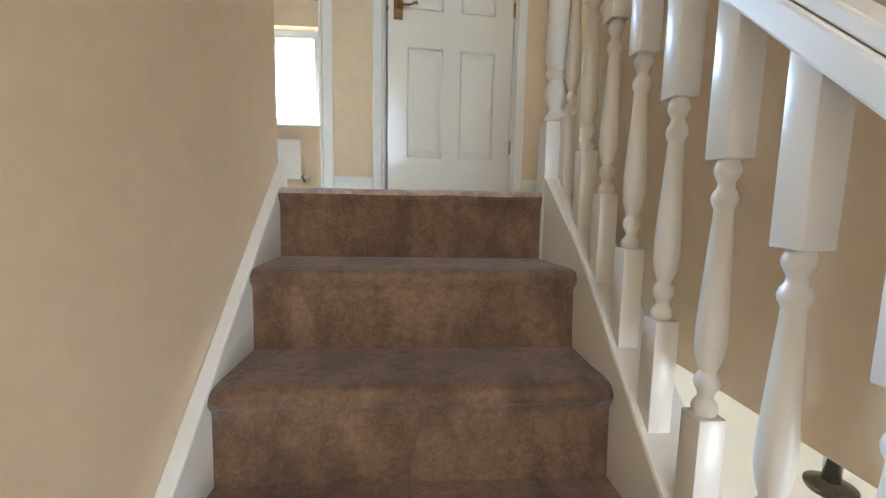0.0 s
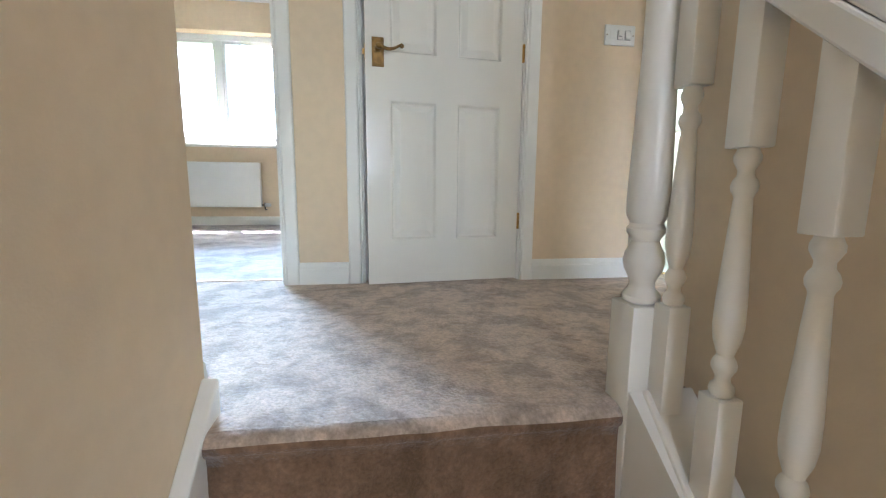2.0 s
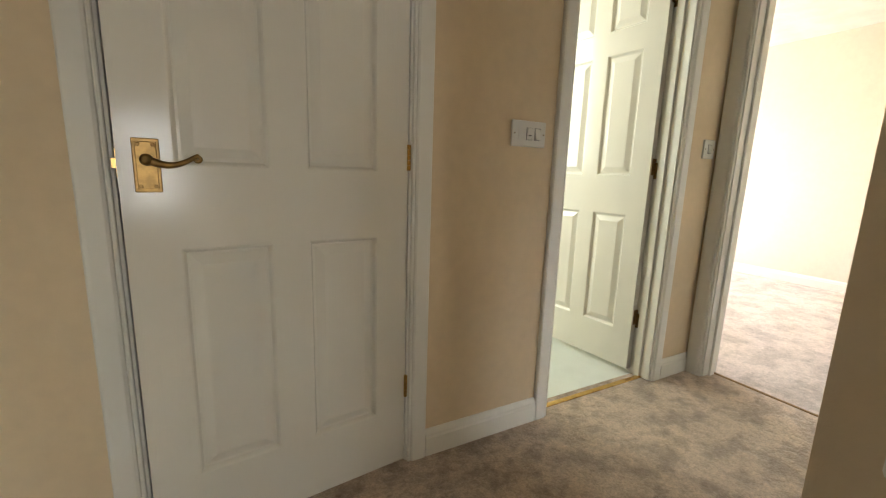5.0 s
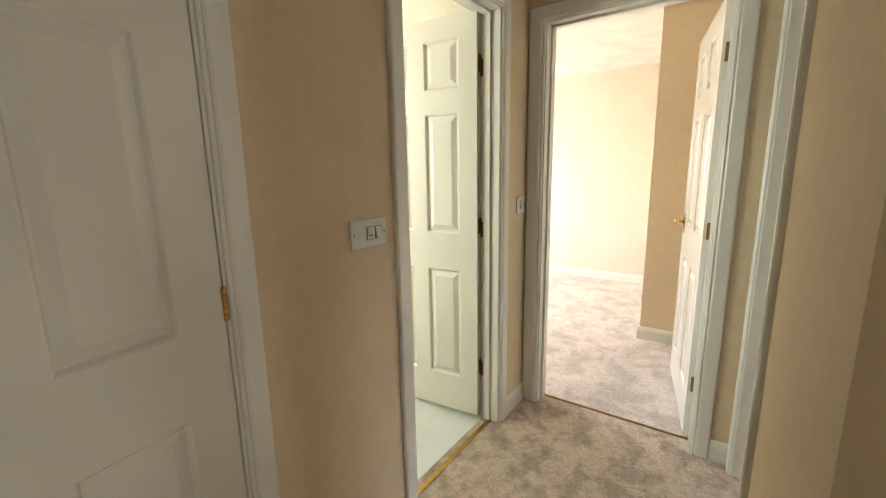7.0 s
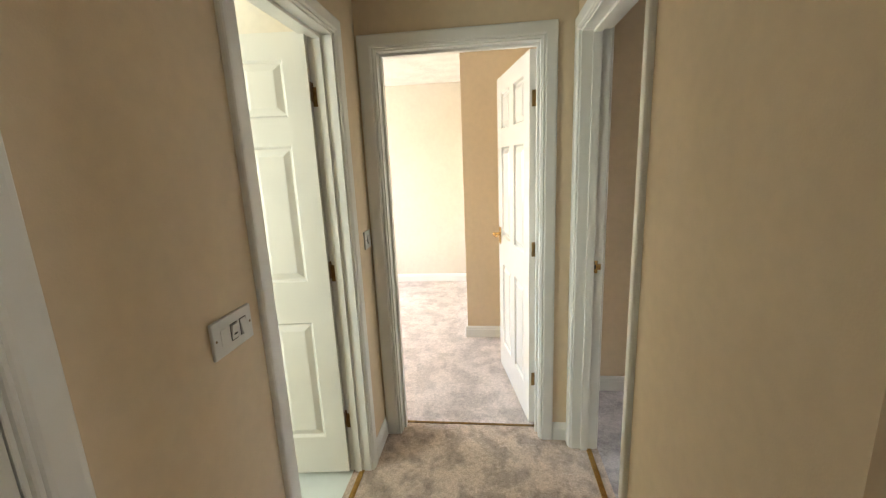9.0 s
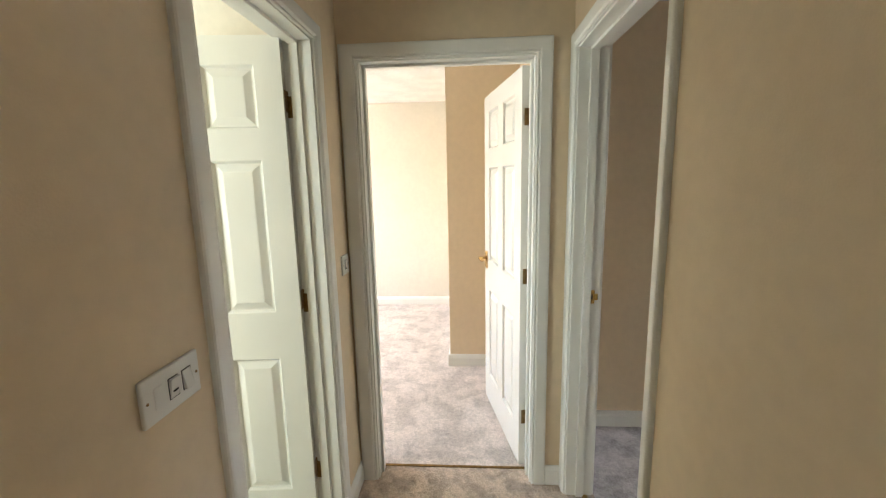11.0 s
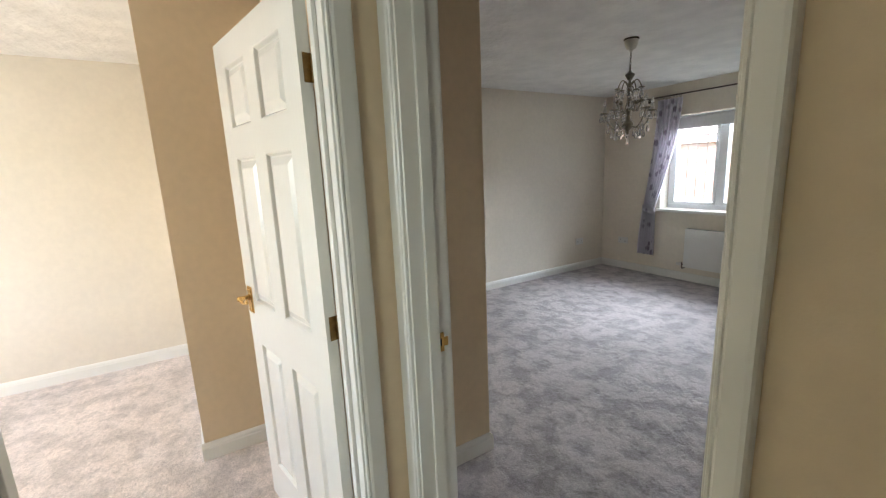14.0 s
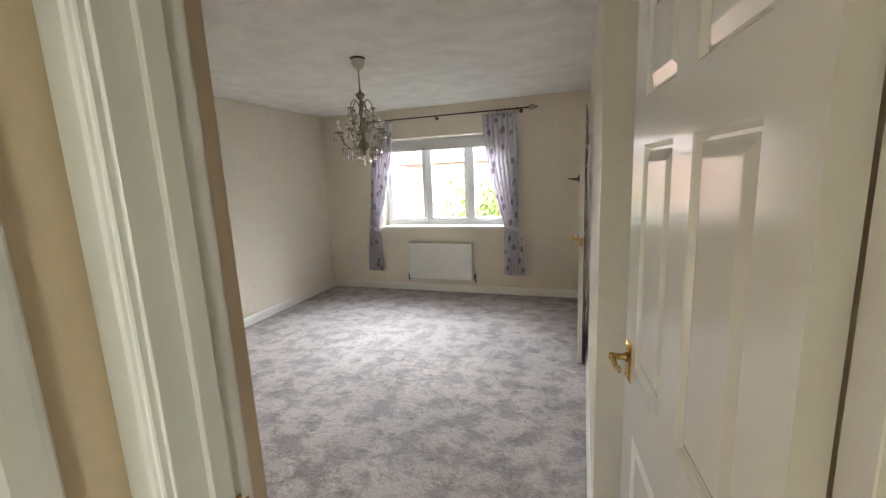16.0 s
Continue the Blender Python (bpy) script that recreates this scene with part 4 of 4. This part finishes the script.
# ---- chandelier ----
ch = thing("chandelier", "small antique cream chandelier hung with crystal drops", "chandelier", at=(3.09, -2.26, H))
ch.scale = (0.95, 0.95, 0.89)
part("ceiling_rose", lathe([(0.050, -0.010), (0.052, -0.020), (0.046, -0.050), (0.034, -0.078), (0.014, -0.090), (0.008, -0.105)][::-1], 24), ENAMEL_PALE, ch, "antique cream ceiling cup", True)
part("rose_rim", lathe([(0.056, 0), (0.056, -0.010), (0.050, -0.012)][::-1], 24), IRON, ch, "dark rim at the ceiling", True)
for k in range(4):
    link = [(0.006 * math.cos(a) * (k % 2), 0.006 * math.cos(a) * (1 - k % 2), -0.115 - k * 0.026 + 0.016 * math.sin(a)) for a in [q * math.pi / 6 for q in range(13)]]
    part("chain_link", tube(link, 0.0022, 6), ENAMEL, ch, "", True)
part("rod", tube([(0, 0, -0.20), (0, 0, -0.34)], 0.006, 8), ENAMEL, ch, "", True)
part("bell", lathe([(0.012, -0.325), (0.022, -0.310), (0.036, -0.285), (0.034, -0.276), (0.014, -0.262), (0.008, -0.245)], 20), ENAMEL, ch, "turned bell cap", True)
part("stem", lathe([(0.005, -0.765), (0.014, -0.750), (0.010, -0.735), (0.030, -0.715), (0.046, -0.690), (0.040, -0.668), (0.020, -0.65), (0.013, -0.60), (0.022, -0.565), (0.030, -0.54), (0.018, -0.51), (0.012, -0.46), (0.020, -0.42), (0.014, -0.38), (0.010, -0.33)], 18), ENAMEL, ch, "turned antique cream stem", True)


def drop_mesh(s=1.0):
    """A bead with a faceted pear below it."""
    bm = lathe([(0.0008, 0), (0.006 * s, -0.006 * s), (0.006 * s, -0.012 * s), (0.0008, -0.018 * s)], 6)
    join(bm, lathe([(0.0008, -0.020 * s), (0.005 * s, -0.028 * s), (0.010 * s, -0.052 * s), (0.009 * s, -0.064 * s), (0.0008, -0.070 * s)], 6))
    return bm


drop_data = mesh_of(drop_mesh(1.3), CRYSTAL, "crystal_drop")
small_drop = mesh_of(drop_mesh(1.0), CRYSTAL, "crystal_drop")


def hang(data, p):
    ob = new("crystal_drop", data)
    ob.parent = ch
    ob.location = p
    ob.rotation_euler = (0, 0, p[0] * 40)


for k in range(5):
    a = 2 * math.pi * k / 5 + 0.35
    ca, sa = math.cos(a), math.sin(a)
    pts = []
    for i in range(17):
        u = i / 16
        r = 0.025 + 0.160 * u
        z = -0.685 - 0.035 * math.sin(u * math.pi) + 0.105 * u ** 3
        pts.append((r * ca, r * sa, z))
    arm = part("arm", tube(pts, [0.0065 - 0.002 * i / 16 for i in range(17)], 8), ENAMEL, ch, "curved antique cream arm", True)
    tip = pts[-1]
    part("drip_pan", lathe([(0.006, -0.004), (0.020, 0.0), (0.036, 0.008), (0.037, 0.012), (0.012, 0.012)], 16, Matrix.Translation(tip)), ENAMEL, arm, "", True)
    part("candle_cup", lathe([(0.010, 0.012), (0.016, 0.022), (0.018, 0.034), (0.012, 0.040), (0.011, 0.062), (0.006, 0.064)], 12, Matrix.Translation(tip)), ENAMEL_PALE, arm, "", True)
    part("bulb", lathe([(0.006, 0.062), (0.012, 0.076), (0.014, 0.086), (0.008, 0.104), (0.001, 0.118)], 12, Matrix.Translation(tip)), CRYSTAL, arm, "clear candle bulb", True)
    for j in range(5):
        b2 = a + 2 * math.pi * j / 5
        hang(small_drop, (tip[0] + 0.033 * math.cos(b2), tip[1] + 0.033 * math.sin(b2), tip[2] + 0.006))
    hang(drop_data, (pts[13][0], pts[13][1], pts[13][2] - 0.008))
    hang(drop_data, (pts[10][0], pts[10][1], pts[10][2] - 0.006))
    hang(small_drop, (pts[4][0], pts[4][1], pts[4][2] - 0.006))
    hang(drop_data, (pts[7][0], pts[7][1], pts[7][2] - 0.006))
    a2 = a + 0.63
    pts = []
    for i in range(15):
        u = i / 14
        r = 0.012 + 0.078 * u
        pts.append((r * math.cos(a2), r * math.sin(a2), -0.375 + 0.055 * math.sin(u * math.pi * 0.9) - 0.030 * u ** 3))
    up = part("upper_scroll", tube(pts, 0.0045, 6), ENAMEL, ch, "", True)
    e = pts[-1]
    part("bobeche", lathe([(0.004, 0.006), (0.014, 0.004), (0.024, -0.002), (0.024, -0.006), (0.006, -0.006)][::-1], 12, Matrix.Translation(e)), ENAMEL, up, "", True)
    hang(drop_data, (e[0], e[1], e[2] - 0.006))
    for j in (-1, 1):
        hang(small_drop, (e[0] + 0.021 * math.cos(a2 + j * 1.4), e[1] + 0.021 * math.sin(a2 + j * 1.4), e[2] - 0.004))
    # short scrolls at the waist of the stem
    pts = []
    for i in range(11):
        u = i / 10
        r = 0.020 + 0.075 * u
        pts.append((r * math.cos(a2), r * math.sin(a2), -0.555 - 0.03 * math.sin(u * math.pi) + 0.055 * u * u))
    waist = part("waist_scroll", tube(pts, 0.004, 6), ENAMEL, ch, "", True)
    e = pts[-1]
    part("leaf_cup", lathe([(0.004, -0.010), (0.014, -0.002), (0.018, 0.014), (0.006, 0.016)], 10, Matrix.Translation(e)), ENAMEL, waist, "", True)
    for j in (-1, 0, 1):
        hang(small_drop, (e[0] + 0.016 * math.cos(a2 + j * 1.6), e[1] + 0.016 * math.sin(a2 + j * 1.6), e[2]))
hang(drop_data, (0, 0, -0.762))

# robe hook on the inner door
hook = thing("robe_hook", "black robe hook on the inner bedroom door", "hook", at=(1.557, -2.76, 1.44))
part("base", lathe([(0.034, 0), (0.034, 0.012), (0.028, 0.022), (0.014, 0.030), (0.004, 0.032)], 18, Matrix.Rotation(radians(90), 4, "Y")), IRON, hook, "round black backplate", True)
part("prong", tube([(0.004, 0, 0.0), (0.04, 0, -0.005), (0.075, 0, 0.0), (0.10, 0, 0.004)], [0.012, 0.010, 0.005, 0.004], 8), IRON, hook, "", True)

# hall lamp under the landing
lamp = thing("hall_pendant", "chrome pendant lamp with a black disc shade", "pendant lamp", at=(1.31, -0.12, -0.372))
part("ceiling_cup", lathe([(0.012, -0.05), (0.045, -0.03), (0.05, 0.0)], 20), CHROME, lamp, "", True)
part("tube", tube([(0, 0, -0.04), (0, 0, -0.50)], 0.024, 16), CHROME, lamp, "", True)
part("disc_shade", lathe([(0.02, -0.535), (0.06, -0.53), (0.066, -0.52), (0.066, -0.510), (0.02, -0.495)], 28), IRON, lamp, "black metal disc", True)
for s in (-1, 1):
    part("wire_leg", tube([(s * 0.01, 0, -0.53), (s * 0.03, 0, -0.58), (s * 0.012, 0, -0.65)], 0.003, 6), CHROME, lamp, "", True)

# ---- outside ----
GRASS = material("rough_lawn", (0.07, 0.11, 0.035), 0.95, var=0.25, scale=0.6, var2=0.3, scale2=30, bump=0.4, bump_scale=20)
ROOF = material("brown_concrete_tiles", (0.34, 0.26, 0.23), 0.85, var=0.12, scale=3)
LEAF = material("shrub_leaves", (0.15, 0.22, 0.05), 0.6, var=0.35, scale=3)
BARK = material("bark", (0.12, 0.08, 0.05), 0.9, var=0.3, scale=12)


def brick_material():
    m = material("pinkish_red_brick", (0.55, 0.38, 0.31), 0.9)
    n, l = m.node_tree.nodes, m.node_tree.links
    co = n.new("ShaderNodeTexCoord")
    mp = n.new("ShaderNodeMapping")
    mp.inputs["Rotation"].default_value = (radians(90), 0, 0)
    b = n.new("ShaderNodeTexBrick")
    b.inputs["Scale"].default_value = 1.0
    b.inputs["Brick Width"].default_value, b.inputs["Row Height"].default_value, b.inputs["Mortar Size"].default_value = 0.225, 0.075, 0.01
    b.inputs["Color1"].default_value, b.inputs["Color2"].default_value, b.inputs["Mortar"].default_value = (0.46, 0.23, 0.16, 1), (0.38, 0.18, 0.13, 1), (0.5, 0.45, 0.4, 1)
    l.new(co.outputs["Object"], mp.inputs["Vector"])
    l.new(mp.outputs[0], b.inputs["Vector"])
    l.new(b.outputs["Color"], n["Principled BSDF"].inputs["Base Color"])
    return m


BRICK = brick_material()
setting("ground", boxes((-400, 400, -400, 400, -2.95, -2.75)), GRASS, "rough grass round the houses", "ground")


def neighbour(at, rz, w, d, h, roof_h, label):
    """A plain brick house with a tiled gable roof; its front at y = 0 faces -y."""
    ob = thing("house", label, "house", at=at, rz=rz)
    bm = boxes((-w / 2, w / 2, 0, d, 0, h))
    v = [bm.verts.new(p) for p in ((-w / 2, 0, h), (-w / 2, d, h), (-w / 2, d / 2, h + roof_h), (w / 2, 0, h), (w / 2, d, h), (w / 2, d / 2, h + roof_h))]
    bm.faces.new(v[:3])
    bm.faces.new(v[3:][::-1])
    part("wall", bm, BRICK, ob)
    for s in (0, 1):
        roof = bmesh.new()
        rows = 14
        for i in range(rows):
            u0, u1 = i / rows, (i + 1.15) / rows
            y0, y1 = -0.10 + (d / 2 + 0.10) * u0, -0.10 + (d / 2 + 0.10) * u1
            slope = roof_h / (d / 2)
            z0, z1 = h + slope * y0 + 0.10, h + slope * y1 + 0.05
            q = [(-w / 2 - 0.3, y0, z0), (w / 2 + 0.3, y0, z0), (w / 2 + 0.3, y1, z1), (-w / 2 - 0.3, y1, z1)]
            if s:
                q = [(x, d - y, z) for x, y, z in q][::-1]
            lo = [roof.verts.new((x, y, z - 0.04)) for x, y, z in q]
            hi = [roof.verts.new(p) for p in q]
            roof.faces.new(hi)
            roof.faces.new(lo[::-1])
            for k in range(4):
                roof.faces.new((lo[k], lo[(k + 1) % 4], hi[(k + 1) % 4], hi[k]))
        part("roof_slope", roof, ROOF, ob, "courses of brown roof tiles")
    part("fascia", boxes((-w / 2 - 0.3, w / 2 + 0.3, -0.13, -0.09, h - 0.10, h + 0.02)), UPVC, ob, "white fascia board")
    for zz in (0.95, 3.35):
        for xx in (-w * 0.36, w * 0.36):
            wdw = part("window", boxes((xx - 0.6, xx + 0.6, -0.02, 0.05, zz, zz + 0.07), (xx - 0.6, xx + 0.6, -0.02, 0.05, zz + 1.13, zz + 1.2), (xx - 0.6, xx - 0.53, -0.02, 0.05, zz + 0.07, zz + 1.13), (xx + 0.53, xx + 0.6, -0.02, 0.05, zz + 0.07, zz + 1.13), (xx - 0.035, xx + 0.035, -0.02, 0.05, zz + 0.07, zz + 1.13)), UPVC, ob)
            part("pane", boxes((xx - 0.53, xx + 0.53, -0.004, 0.004, zz + 0.07, zz + 1.13)), material("dark_pane", (0.03, 0.035, 0.04), 0.05), wdw)
    return ob


neighbour((6.8, -15.5, -2.75), 180, 16.0, 7.0, 4.9, 2.6, "pink-red brick house with a brown tiled roof opposite the window")
neighbour((-10.5, 20.0, -2.75), 90, 9.0, 9.0, 4.2, 2.8, "brick house with a tiled gable roof seen from the bedroom")


def bush(at, h, r, seed, label, n=1500, name="shrub"):
    rnd = random.Random(seed)
    ob = thing(name, label, "shrub" if name == "shrub" else "tree", at=at)
    bm = tube([(0, 0, 0), (0.05, 0.03, h * 0.35), (-0.03, 0.08, h * 0.75)], [0.09, 0.06, 0.02], 8)
    limbs = []
    for k in range(9):
        a = rnd.uniform(0, 6.28)
        z = h * rnd.uniform(0.2, 0.6)
        e = Vector((r * 0.75 * math.cos(a), r * 0.75 * math.sin(a), z + h * rnd.uniform(0.1, 0.4)))
        limbs.append(e)
        join(bm, tube([(0, 0, z), (e.x * 0.5, e.y * 0.5, (z + e.z) / 2 + 0.05), e], [0.035, 0.02, 0.008], 6))
    part("trunk", bm, BARK, ob)
    verts, faces = [], []
    clumps = limbs + [Vector((rnd.gauss(0, r * 0.4), rnd.gauss(0, r * 0.4), h * rnd.uniform(0.3, 1.0))) for _ in range(14)]
    for i in range(n):
        c = rnd.choice(clumps) + Vector((rnd.gauss(0, r * 0.2), rnd.gauss(0, r * 0.2), rnd.gauss(0, h * 0.08)))
        s = rnd.uniform(0.04, 0.09) * (1 if h < 4 else 2.2)
        m = Euler((rnd.uniform(0, 6.28), rnd.uniform(0, 6.28), rnd.uniform(0, 6.28))).to_matrix()
        k = len(verts)
        verts += [c + m @ Vector(v) for v in ((-s, 0, 0), (0, -s * 0.45, 0.01), (s, 0, 0), (0, s * 0.45, 0.01))]
        faces.append((k, k + 1, k + 2, k + 3))
    me = bpy.data.meshes.new("crown")
    me.from_pydata(verts, [], faces)
    me.materials.append(LEAF)
    crown = new("crown", me)
    crown.parent = ob
    return ob


bush((3.5, -8.4, -2.75), 3.75, 0.8, 3, "leafy green shrub outside the front bedroom window", 2600)
bush((4.35, -7.9, -2.75), 3.4, 0.6, 8, "leafy green shrub beside the larger one", 1800)
bush((-4.3, 16.0, -2.75), 4.6, 1.6, 5, "green tree beyond the bedroom window", 3000, "tree")
# unseen deep overhang over the bedroom window, added to thin the sun strip
setting("eaves", boxes((-3.8, 0.2, YC + 0.28, YC + 0.72, 2.08, 2.20), bevel=0.01), UPVC, "unseen white overhang that trims the sun on the bedroom floor", "eaves")
